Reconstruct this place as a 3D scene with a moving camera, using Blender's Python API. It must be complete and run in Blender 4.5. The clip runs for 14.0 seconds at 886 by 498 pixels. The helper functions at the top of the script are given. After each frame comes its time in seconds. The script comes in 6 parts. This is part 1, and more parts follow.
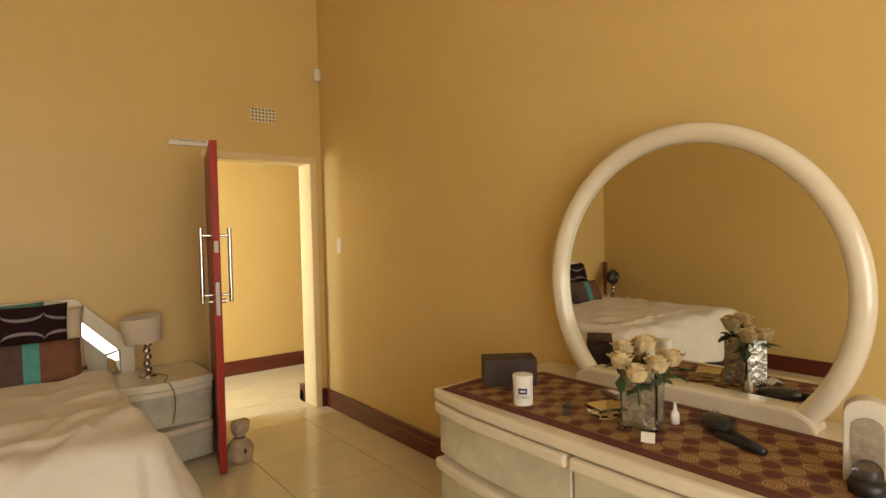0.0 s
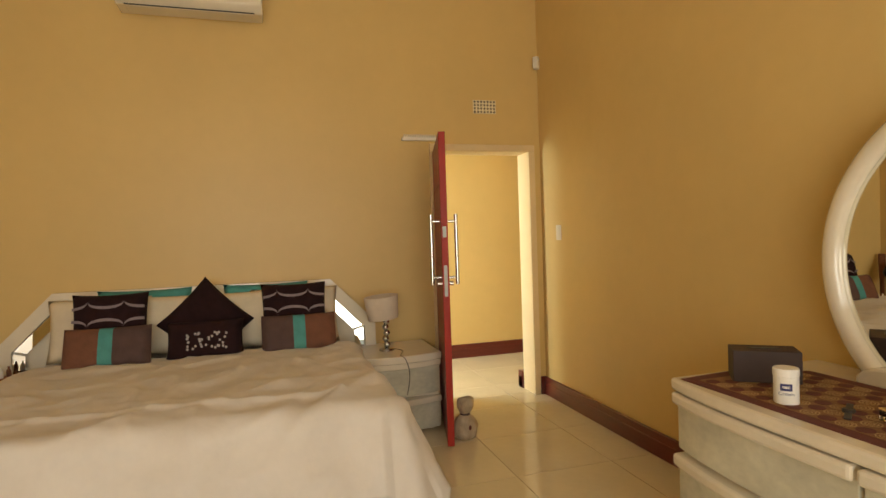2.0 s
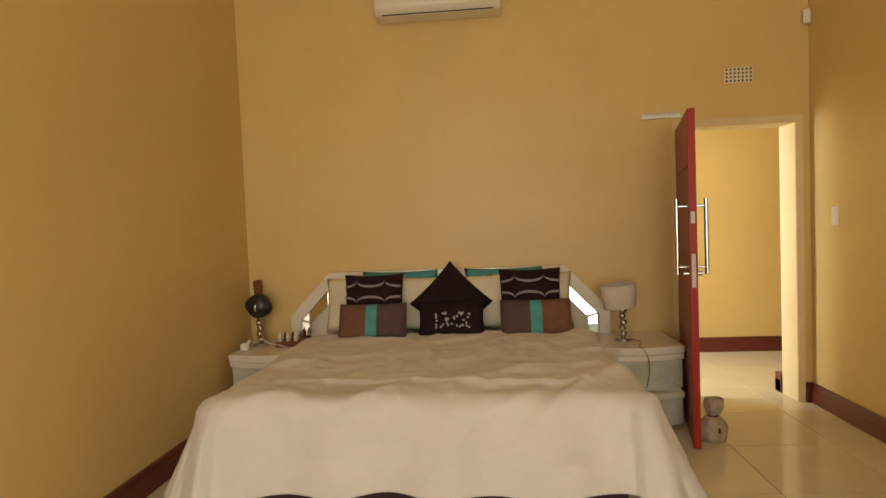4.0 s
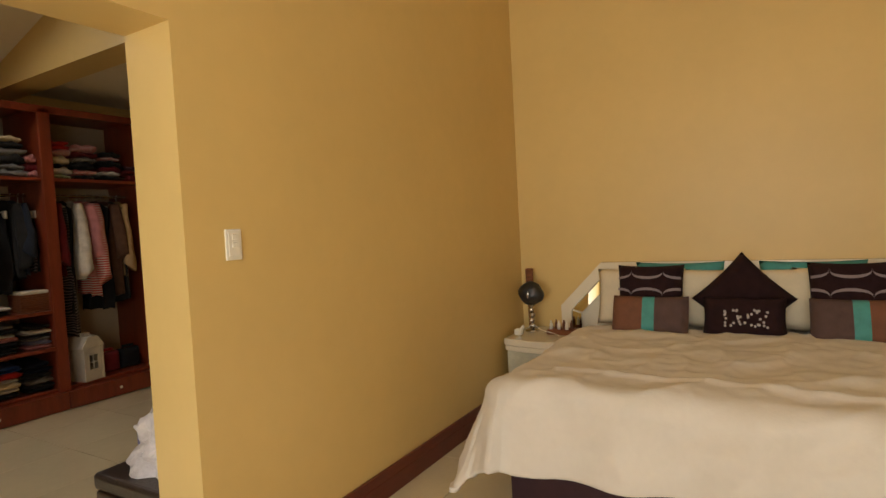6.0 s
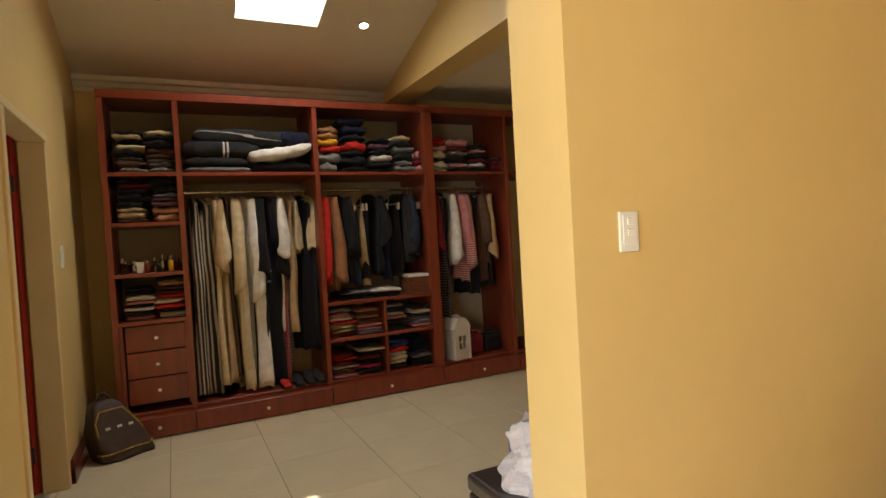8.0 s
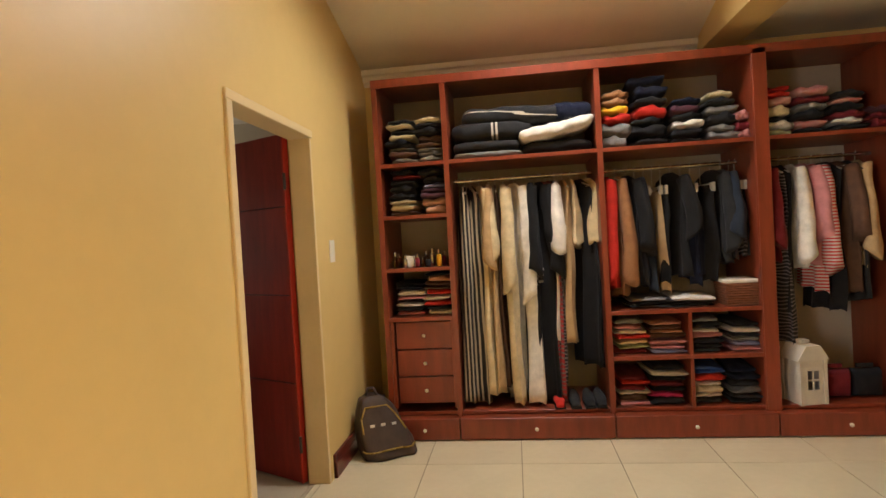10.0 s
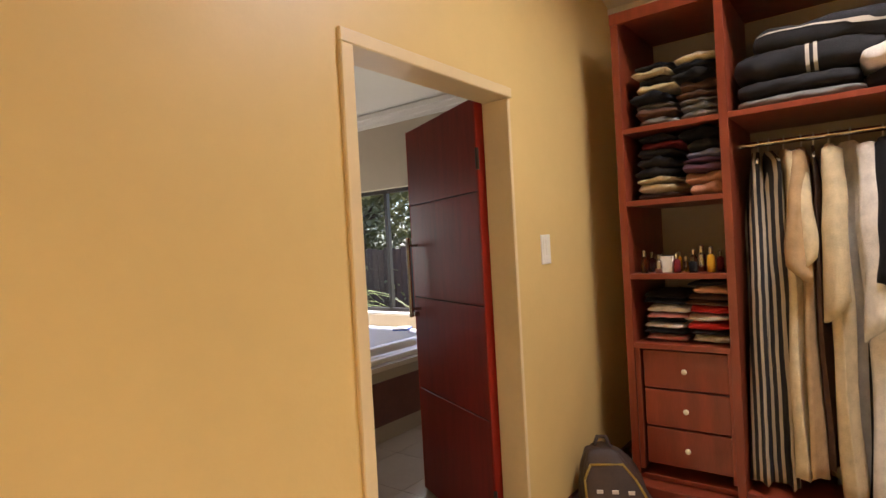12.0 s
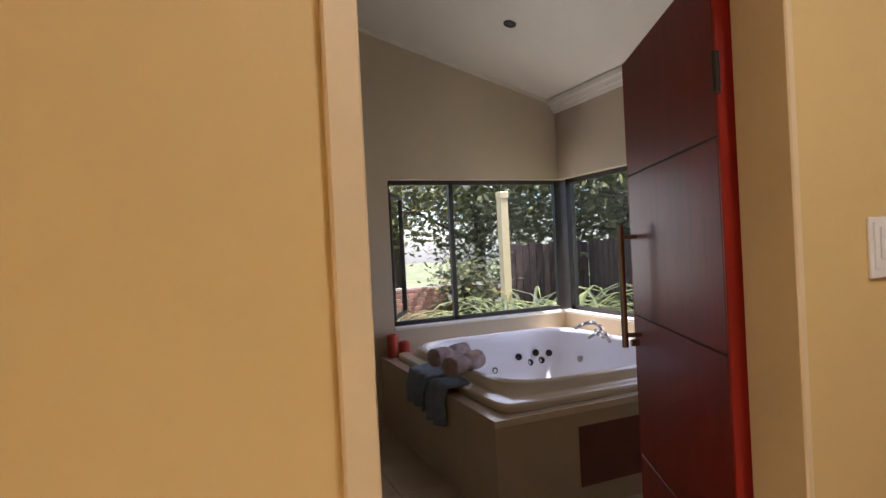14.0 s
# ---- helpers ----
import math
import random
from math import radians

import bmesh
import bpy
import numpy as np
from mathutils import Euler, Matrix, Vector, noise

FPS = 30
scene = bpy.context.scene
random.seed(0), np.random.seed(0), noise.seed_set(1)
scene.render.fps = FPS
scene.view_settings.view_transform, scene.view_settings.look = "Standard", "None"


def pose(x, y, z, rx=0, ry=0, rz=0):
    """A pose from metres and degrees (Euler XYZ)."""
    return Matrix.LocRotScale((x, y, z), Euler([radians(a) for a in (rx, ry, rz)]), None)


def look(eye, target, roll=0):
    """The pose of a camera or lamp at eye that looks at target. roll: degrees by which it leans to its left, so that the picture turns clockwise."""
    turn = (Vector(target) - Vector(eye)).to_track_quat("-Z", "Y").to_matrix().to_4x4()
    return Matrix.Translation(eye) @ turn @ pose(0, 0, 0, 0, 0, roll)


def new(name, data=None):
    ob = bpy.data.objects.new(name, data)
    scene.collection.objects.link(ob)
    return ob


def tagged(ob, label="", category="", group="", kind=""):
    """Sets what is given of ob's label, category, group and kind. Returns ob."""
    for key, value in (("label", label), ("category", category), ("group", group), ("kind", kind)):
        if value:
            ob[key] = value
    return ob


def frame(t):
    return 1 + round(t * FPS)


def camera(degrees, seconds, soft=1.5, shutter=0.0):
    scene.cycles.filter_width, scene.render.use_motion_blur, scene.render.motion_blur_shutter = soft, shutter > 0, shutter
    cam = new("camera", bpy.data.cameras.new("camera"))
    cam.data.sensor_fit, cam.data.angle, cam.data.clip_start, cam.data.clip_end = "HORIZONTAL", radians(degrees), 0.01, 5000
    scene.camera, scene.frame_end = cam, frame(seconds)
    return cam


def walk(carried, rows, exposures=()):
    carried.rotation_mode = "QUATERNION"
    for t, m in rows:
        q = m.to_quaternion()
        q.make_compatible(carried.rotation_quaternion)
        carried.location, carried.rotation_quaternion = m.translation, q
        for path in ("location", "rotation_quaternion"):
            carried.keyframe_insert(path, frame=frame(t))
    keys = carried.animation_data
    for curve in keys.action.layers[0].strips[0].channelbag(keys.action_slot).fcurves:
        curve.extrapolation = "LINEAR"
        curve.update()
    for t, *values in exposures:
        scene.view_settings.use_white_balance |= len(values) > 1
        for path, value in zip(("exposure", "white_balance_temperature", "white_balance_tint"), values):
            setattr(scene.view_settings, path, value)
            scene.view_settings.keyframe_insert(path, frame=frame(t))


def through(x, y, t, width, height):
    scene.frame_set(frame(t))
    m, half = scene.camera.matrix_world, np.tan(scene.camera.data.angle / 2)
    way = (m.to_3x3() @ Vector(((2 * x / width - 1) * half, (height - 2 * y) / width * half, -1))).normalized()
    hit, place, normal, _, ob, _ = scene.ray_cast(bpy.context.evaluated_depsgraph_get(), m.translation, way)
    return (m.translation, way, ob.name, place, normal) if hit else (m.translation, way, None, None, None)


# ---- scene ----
cam = camera(76.8, 14.0)
PATH = [
    (0, (2.111, -4.364, 1.445), (3.347, -2.793, 1.389), -1.3),
    (0.5, (2.092, -4.342, 1.432), (3.197, -2.675, 1.373), -1.5),
    (1, (2.087, -4.317, 1.404), (3.033, -2.556, 1.352), -1.6),
    (1.5, (2.072, -4.308, 1.392), (2.851, -2.466, 1.339), -1.7),
    (2, (2.073, -4.296, 1.368), (2.651, -2.382, 1.322), -1.9),
    (4.5, (1.888, -4.289, 1.424), (1.512, -2.327, 1.33), -2.4),
    (5, (1.836, -4.296, 1.432), (1.248, -2.386, 1.334), -2.6),
    (5.5, (1.79, -4.301, 1.422), (0.992, -2.469, 1.335), -3.0),
    (6, (1.8, -4.314, 1.417), (0.785, -2.593, 1.335), -3.1),
    (6.5, (1.684, -4.294, 1.399), (0.473, -2.704, 1.331), -3.3),
    (7, (1.551, -4.23, 1.415), (0.094, -2.861, 1.352), -3.3),
    (7.5, (1.415, -4.178, 1.425), (-0.235, -3.05, 1.365), -3.4),
    (8, (1.257, -4.081, 1.411), (-0.543, -3.211, 1.36), -3.3),
    (8.2, (1.167, -3.993, 1.416), (-0.68, -3.227, 1.366), -3.3),
    (10.5, (0.245, -3.466, 1.451), (-1.691, -3.966, 1.424), -3.2),
    (11, (-0.015, -3.401, 1.443), (-1.879, -4.127, 1.427), -3.1),
    (11.5, (-0.309, -3.393, 1.46), (-2.045, -4.387, 1.447), -3.3),
    (12, (-0.597, -3.461, 1.464), (-2.184, -4.677, 1.446), -3.2),
    (12.5, (-0.87, -3.536, 1.476), (-2.29, -4.945, 1.456), -3.2),
    (13, (-1.153, -3.625, 1.501), (-2.37, -5.212, 1.48), -3.6),
    (13.5, (-1.366, -3.72, 1.476), (-2.356, -5.459, 1.461), -3.2),
    (14, (-1.614, -3.913, 1.463), (-2.39, -5.757, 1.455), -2.9),
]
EXPOSURES = [(0.0, 0.5, 6500, 10), (5.0, 0.4, 6500, 10), (6.5, 0.7, 6200, 10), (7.5, 1.05, 5850, 9), (8.2, 1.15, 5900, 10), (10.5, 2.1, 6000, 14), (11.0, 2.1, 6000, 17), (12.5, 1.88, 5750, 21), (13.5, 1.66, 5700, 23), (14.0, 1.58, 5700, 24)]
walk(cam, [(t, look(eye, target, roll)) for t, eye, target, roll in PATH], EXPOSURES)

# ---- world, sun and large lights ----
SUN_TO = Vector((-0.42, 0.16, 1.0)).normalized()
world = bpy.data.worlds.new("world")
scene.world = world
world.use_nodes = True
wn = world.node_tree
sky = wn.nodes.new("ShaderNodeTexSky")
sky.sky_type, sky.sun_disc = "NISHITA", False
sky.sun_elevation = math.asin(SUN_TO.z)
sky.sun_rotation = math.atan2(SUN_TO.x, SUN_TO.y)
wn.links.new(sky.outputs[0], wn.nodes["Background"].inputs[0])
wn.nodes["Background"].inputs[1].default_value = 0.12


def lamp(name, kind, m, energy, color, size=None, angle=None, spread=None):
    data = bpy.data.lights.new(name, kind)
    data.energy, data.color = energy, color
    if size:
        data.shape, data.size, data.size_y = "RECTANGLE", size[0], size[1]
    if angle:
        data.angle = radians(angle)
    ob = new(name, data)
    ob.matrix_world = m
    return ob


lamp("sun", "SUN", look(SUN_TO * 30, (0, 0, 0)), 5.0, (1.0, 0.95, 0.86), angle=0.6)
DAY = (1.0, 0.94, 0.84)
lamp("daylight_bedroom_window", "AREA", look((1.75, -6.38, 1.6), (1.75, 0, 1.9)), 76, DAY, size=(2.9, 2.0))
lamp("daylight_skylight", "AREA", look((-2.95, -3.23, 3.42), (-2.85, -3.23, 0)), 8.0, DAY, size=(0.75, 0.55))
lamp("daylight_corridor_window", "AREA", look((1.6, 0.85, 1.5), (4.2, 0.9, 1.0)), 66, (0.85, 0.97, 1.0), size=(1.1, 1.6))
lamp("daylight_bath_window_south", "AREA", look((-3.9, -8.44, 1.45), (-3.9, -6, 1.0)), 2.0, (1.0, 0.93, 0.82), size=(1.4, 1.1))
lamp("daylight_bath_window_west", "AREA", look((-4.74, -7.3, 1.45), (-3, -7.3, 1.0)), 2.0, (1.0, 0.93, 0.82), size=(1.9, 1.1))


# ---- materials ----
def mat(name, color, rough=0.5, metal=0.0, var=0.12, scale=6.0, bump=0.0, bscale=80.0, spec=0.5, per_object=0.0, coat=0.0, stretch=None, sheen=0.0):
    """A surface with two scales of variation in its colour, and a fine relief."""
    m = bpy.data.materials.new(name)
    m.use_nodes = True
    nt = m.node_tree
    n, li = nt.nodes, nt.links
    b = n["Principled BSDF"]
    b.inputs["Roughness"].default_value = rough
    b.inputs["Metallic"].default_value = metal
    b.inputs["Specular IOR Level"].default_value = spec
    b.inputs["Coat Weight"].default_value = coat
    b.inputs["Coat Roughness"].default_value = 0.08
    b.inputs["Sheen Weight"].default_value = sheen
    co = n.new("ShaderNodeTexCoord")
    mp = n.new("ShaderNodeMapping")
    li.new(co.outputs["Object"], mp.inputs[0])
    if stretch:
        mp.inputs["Scale"].default_value = stretch
    big, fine = n.new("ShaderNodeTexNoise"), n.new("ShaderNodeTexNoise")
    big.inputs["Scale"].default_value, big.inputs["Detail"].default_value = scale, 4
    fine.inputs["Scale"].default_value, fine.inputs["Detail"].default_value = scale * 9, 3
    li.new(mp.outputs[0], big.inputs[0])
    li.new(mp.outputs[0], fine.inputs[0])
    mix = n.new("ShaderNodeMath")
    mix.operation = "MULTIPLY_ADD"
    mix.inputs[1].default_value = 0.35
    li.new(fine.outputs[0], mix.inputs[0])
    li.new(big.outputs[0], mix.inputs[2])
    ramp = n.new("ShaderNodeMapRange")
    ramp.inputs[1].default_value, ramp.inputs[2].default_value = 0.4, 0.95
    ramp.inputs[3].default_value, ramp.inputs[4].default_value = 1 - var, 1 + var
    li.new(mix.outputs[0], ramp.inputs[0])
    hsv = n.new("ShaderNodeHueSaturation")
    hsv.inputs["Color"].default_value = (*color, 1)
    last = ramp.outputs[0]
    if per_object:
        info, mr, mul = n.new("ShaderNodeObjectInfo"), n.new("ShaderNodeMapRange"), n.new("ShaderNodeMath")
        mr.inputs[3].default_value, mr.inputs[4].default_value = 1 - per_object, 1 + per_object
        mul.operation = "MULTIPLY"
        li.new(info.outputs["Random"], mr.inputs[0])
        li.new(mr.outputs[0], mul.inputs[0])
        li.new(last, mul.inputs[1])
        last = mul.outputs[0]
    li.new(last, hsv.inputs["Value"])
    li.new(hsv.outputs[0], b.inputs["Base Color"])
    if bump:
        bt, bn = n.new("ShaderNodeTexNoise"), n.new("ShaderNodeBump")
        bt.inputs["Scale"].default_value, bt.inputs["Detail"].default_value = bscale, 4
        bn.inputs["Strength"].default_value, bn.inputs["Distance"].default_value = bump, 0.01
        li.new(mp.outputs[0], bt.inputs[0])
        li.new(bt.outputs[0], bn.inputs["Height"])
        li.new(bn.outputs[0], b.inputs["Normal"])
    return m


def banded(name, c1, c2, count, axis="Z", rough=0.85, width=0.5, distort=1.0):
    """Woven or printed stripes along one axis of the thing."""
    m = mat(name, c1, rough, var=0.1, scale=20, bump=0.1, bscale=300)
    nt = m.node_tree
    n, li = nt.nodes, nt.links
    w = n.new("ShaderNodeTexWave")
    w.bands_direction = axis
    w.inputs["Scale"].default_value, w.inputs["Distortion"].default_value = count, distort
    w.inputs["Detail"].default_value, w.inputs["Detail Scale"].default_value = 1.0, 0.6
    co = n["Texture Coordinate"]
    li.new(co.outputs["Object"], w.inputs[0])
    r = n.new("ShaderNodeValToRGB")
    r.color_ramp.interpolation = "CONSTANT"
    r.color_ramp.elements[0].color, r.color_ramp.elements[1].color = (*c1, 1), (*c2, 1)
    r.color_ramp.elements[1].position = width
    li.new(w.outputs["Fac"], r.inputs[0])
    li.new(r.outputs[0], n["Hue/Saturation/Value"].inputs["Color"])
    return m


def glass_mat(name, tint=(1, 1, 1), rough=0.0):
    m = bpy.data.materials.new(name)
    m.use_nodes = True
    b = m.node_tree.nodes["Principled BSDF"]
    b.inputs["Base Color"].default_value = (*tint, 1)
    b.inputs["Roughness"].default_value = rough
    b.inputs["Transmission Weight"].default_value = 1.0
    b.inputs["IOR"].default_value = 1.45
    return m


def glow(name, color, power):
    m = bpy.data.materials.new(name)
    m.use_nodes = True
    b = m.node_tree.nodes["Principled BSDF"]
    b.inputs["Base Color"].default_value = (*color, 1)
    b.inputs["Emission Color"].default_value = (*color, 1)
    b.inputs["Emission Strength"].default_value = power
    return m


WALL = mat("cream_wall_paint", (0.69, 0.49, 0.185), 0.42, var=0.05, scale=1.2, bump=0.06, bscale=45, spec=0.4)
BATHWALL = mat("stone_wall_paint", (0.55, 0.46, 0.335), 0.5, var=0.05, scale=1.5, bump=0.05, bscale=60)
CEIL = mat("ceiling_paint", (0.74, 0.66, 0.5), 0.7, var=0.04, scale=1.5, bump=0.03)
# Paler than the other ceilings only to reflect more light onto the upper walls.
BOUNCECEIL = mat("light_bouncing_ceiling", (0.84, 0.79, 0.68), 0.7, var=0.03, scale=1.5)
WHITE_CEIL = mat("white_ceiling_paint", (0.74, 0.69, 0.6), 0.35, var=0.04, scale=1.5)
FRAME = mat("cream_frame_enamel", (0.74, 0.57, 0.31), 0.35, var=0.05, scale=4)
TILE = mat("polished_cream_tile", (0.66, 0.56, 0.37), 0.12, var=0.06, scale=2.5, spec=0.5, per_object=0.03)
BATHTILE = mat("polished_bath_tile", (0.5, 0.415, 0.295), 0.14, var=0.06, scale=2.5, per_object=0.03)
GROUT = mat("brown_grout", (0.25, 0.2, 0.13), 0.9, var=0.15, scale=20)
SKIRT = mat("red_brown_skirting", (0.12, 0.02, 0.013), 0.28, var=0.2, scale=5, stretch=(1, 1, 6))
DOORWOOD = mat("mahogany_door_varnish", (0.24, 0.02, 0.011), 0.4, var=0.22, scale=4, stretch=(6, 6, 0.8), coat=0.06, bump=0.03, spec=0.28)
GROOVESHADE = mat("door_groove_shade", (0.05, 0.008, 0.006), 0.7, var=0.2, scale=8)
DOOREDGE = mat("red_mahogany_edge", (0.34, 0.024, 0.011), 0.45, spec=0.25, var=0.15, scale=5, stretch=(6, 6, 0.8))
CLOSET = mat("cherry_closet_veneer", (0.21, 0.039, 0.016), 0.33, var=0.25, scale=3, stretch=(5, 5, 0.7), bump=0.02, per_object=0.06)
CLOSETBACK = mat("pale_closet_back", (0.5, 0.42, 0.3), 0.7, var=0.08, scale=3)
CHROME = mat("brushed_chrome", (0.5, 0.47, 0.42), 0.26, 1.0, var=0.04, scale=20)
STEEL = mat("dull_lock_steel", (0.36, 0.34, 0.3), 0.5, 0.8, var=0.15, scale=30)
BLACKMETAL = mat("dark_bronze_frame", (0.035, 0.028, 0.022), 0.4, 0.3, var=0.2, scale=12)
WHITEPLASTIC = mat("white_plastic", (0.8, 0.76, 0.66), 0.35, var=0.03)
LACQUER = mat("ivory_lacquer", (0.76, 0.68, 0.52), 0.16, var=0.05, scale=3, coat=0.5)
MARBLE = mat("grey_green_marble_laminate", (0.6, 0.57, 0.43), 0.22, var=0.22, scale=3.5, coat=0.3, stretch=(1, 1, 1.6))
MIRROR = mat("mirror_silver", (0.86, 0.86, 0.8), 0.01, 1.0, var=0.0)
GLASS = bpy.data.materials.new("window_glass")
GLASS.use_nodes = True
gn = GLASS.node_tree
clear_n, gloss_n, mix_n = gn.nodes.new("ShaderNodeBsdfTransparent"), gn.nodes.new("ShaderNodeBsdfGlossy"), gn.nodes.new("ShaderNodeMixShader")
clear_n.inputs[0].default_value = (0.9, 0.93, 0.92, 1)
gloss_n.inputs["Roughness"].default_value = 0.02
mix_n.inputs[0].default_value = 0.005
gn.links.new(clear_n.outputs[0], mix_n.inputs[1])
gn.links.new(gloss_n.outputs[0], mix_n.inputs[2])
gn.links.new(mix_n.outputs[0], gn.nodes["Material Output"].inputs[0])
CLEAR = glass_mat("clear_glass", (0.95, 0.97, 0.95), 0.02)
LINEN = mat("cream_duvet_cotton", (0.67, 0.61, 0.52), 0.8, var=0.05, scale=4, bump=0.35, bscale=14, sheen=0.1)
PILLOW = mat("ivory_pillow_cotton", (0.72, 0.62, 0.44), 0.9, var=0.08, scale=6, bump=0.15, bscale=25)
PLUM = mat("dark_plum_fabric", (0.022, 0.009, 0.01), 0.95, var=0.25, scale=18, bump=0.2, bscale=250, spec=0.2)
BEDBASE = mat("plum_bed_base_cloth", (0.04, 0.014, 0.016), 0.9, var=0.15, scale=18, bump=0.1, bscale=250)
TAUPE = mat("grey_brown_fabric", (0.085, 0.048, 0.042), 0.85, var=0.2, scale=14, bump=0.2, bscale=250)
BROWN = mat("russet_fabric", (0.16, 0.065, 0.034), 0.85, var=0.2, scale=14, bump=0.2, bscale=250)
TEAL = mat("teal_ribbon", (0.06, 0.27, 0.25), 0.7, var=0.15, scale=20)
LOOPS = mat("pale_woven_thread", (0.24, 0.19, 0.2), 0.7, var=0.2, scale=30)
SILVERPRINT = mat("silver_embroidery", (0.42, 0.38, 0.36), 0.5, var=0.2, scale=30)
SHADE = mat("ivory_lamp_shade", (0.6, 0.5, 0.38), 0.8, var=0.06, scale=25, bump=0.15, bscale=200)
LEATHER = mat("dark_brown_leather", (0.03, 0.018, 0.012), 0.4, var=0.25, scale=10, bump=0.2, bscale=90)
BLACKPLASTIC = mat("black_plastic", (0.02, 0.018, 0.017), 0.4, var=0.15)
STONE = mat("grey_carved_stone", (0.3, 0.24, 0.18), 0.8, var=0.35, scale=14, bump=0.6, bscale=40)
ACRYLIC = mat("white_bath_acrylic", (0.78, 0.76, 0.76), 0.1, var=0.02, coat=0.5)
IVORYRIM = mat("ivory_bath_rim", (0.74, 0.65, 0.48), 0.12, var=0.03, coat=0.5)
BLUETOWEL = mat("blue_grey_towel", (0.19, 0.24, 0.31), 0.95, var=0.2, scale=30, bump=0.5, bscale=220)
GREYTOWEL = mat("dusty_pink_towel", (0.42, 0.33, 0.32), 0.95, var=0.2, scale=30, bump=0.5, bscale=220)
CANDLE = mat("red_candle_wax", (0.45, 0.06, 0.03), 0.5, var=0.1)
PETAL = mat("cream_rose_petal", (0.72, 0.56, 0.3), 0.7, var=0.2, scale=30, per_object=0.1)
LEAF = mat("dark_green_leaf", (0.03, 0.065, 0.02), 0.55, var=0.3, scale=20)
GOLDTHREAD = mat("gold_thread", (0.5, 0.32, 0.12), 0.7, var=0.2, scale=30)
RUNNER = mat("brown_runner_border", (0.13, 0.035, 0.022), 0.9, var=0.2, scale=25, bump=0.2, bscale=200)
GOLDCLOTH = mat("gold_runner_print", (0.24, 0.115, 0.042), 0.85, var=0.25, scale=30, bump=0.2, bscale=200)
WICKER = mat("brown_wicker", (0.24, 0.08, 0.03), 0.7, var=0.4, scale=25, bump=0.8, bscale=120, stretch=(1, 1, 3))
LANTERN = mat("white_painted_lantern", (0.62, 0.56, 0.46), 0.6, var=0.12, scale=10)
DARKBOX = mat("dark_faux_leather_box", (0.04, 0.02, 0.013), 0.65, var=0.2, scale=10, bump=0.15, bscale=150)
GRASS = mat("dry_lawn", (0.16, 0.17, 0.07), 0.95, var=0.4, scale=1.5, bump=0.5, bscale=30)
PAVING = mat("pale_paving", (0.42, 0.37, 0.3), 0.9, var=0.2, scale=3)
BRICK = mat("red_brown_brick", (0.3, 0.15, 0.09), 0.9, var=0.25, scale=12, per_object=0.2)
BARK = mat("tree_bark", (0.13, 0.09, 0.06), 0.95, var=0.35, scale=8, bump=0.8, bscale=20, stretch=(3, 3, 0.6))


def leafy(name, color, through):
    """A leaf surface that lets part of the sunlight through."""
    m = mat(name, color, 0.5, var=0.5, scale=1.3)
    n, li = m.node_tree.nodes, m.node_tree.links
    tr, mx = n.new("ShaderNodeBsdfTranslucent"), n.new("ShaderNodeMixShader")
    tr.inputs[0].default_value = (*through, 1)
    mx.inputs[0].default_value = 0.55
    li.new(n["Principled BSDF"].outputs[0], mx.inputs[1])
    li.new(tr.outputs[0], mx.inputs[2])
    li.new(mx.outputs[0], n["Material Output"].inputs[0])
    return m


TREELEAF = leafy("tree_foliage", (0.12, 0.125, 0.07), (0.3, 0.29, 0.13))
PALELEAF = leafy("pale_tree_foliage", (0.16, 0.18, 0.09), (0.36, 0.38, 0.15))


# ---- building helpers ----
def thing(name, label, category, at=(0, 0, 0), group="", turn=0):
    ob = new(name)
    ob.empty_display_size = 0.05
    ob.matrix_world = pose(*at, 0, 0, turn)
    return tagged(ob, label, category, group)


def mesh_of(name, bm, material, smooth=False):
    me = bpy.data.meshes.new(name)
    bmesh.ops.recalc_face_normals(bm, faces=bm.faces)
    bm.to_mesh(me)
    bm.free()
    for m in material if isinstance(material, (list, tuple)) else (material,):
        me.materials.append(m)
    if smooth:
        me.polygons.foreach_set("use_smooth", [True] * len(me.polygons))
    return me


def part(name, bm, material, parent, label="", smooth=False, at=None):
    ob = new(name, mesh_of(name, bm, material, smooth))
    ob.parent = parent
    if at is not None:
        ob.matrix_basis = at
    return tagged(ob, label)


def solid(name, bm, material, label, category, group="", kind="", smooth=False, at=None):
    ob = new(name, mesh_of(name, bm, material, smooth))
    if at is not None:
        ob.matrix_basis = at
    return tagged(ob, label, category, group, kind)


def box(x0, x1, y0, y1, z0, z1, bevel=0.0, seg=2, bm=None):
    own = bmesh.new()
    bmesh.ops.create_cube(own, size=1, matrix=Matrix.LocRotScale(((x0 + x1) / 2, (y0 + y1) / 2, (z0 + z1) / 2), None, (abs(x1 - x0), abs(y1 - y0), abs(z1 - z0))))
    if bevel:
        bmesh.ops.bevel(own, geom=own.edges[:], offset=bevel, segments=seg, affect="EDGES", profile=0.5)
    return join(own, bm)


def join(own, bm):
    if bm is None:
        return own
    me = bpy.data.meshes.new("joined")
    own.to_mesh(me)
    own.free()
    bm.from_mesh(me)
    bpy.data.meshes.remove(me)
    return bm


def tube(a, b, r, r2=None, seg=14, bm=None):
    """A round bar from a to b."""
    a, b = Vector(a), Vector(b)
    own = bmesh.new()
    m = Matrix.Translation((a + b) / 2) @ (b - a).to_track_quat("Z", "Y").to_matrix().to_4x4()
    bmesh.ops.create_cone(own, cap_ends=True, segments=seg, radius1=r, radius2=r if r2 is None else r2, depth=(b - a).length, matrix=m)
    return join(own, bm)


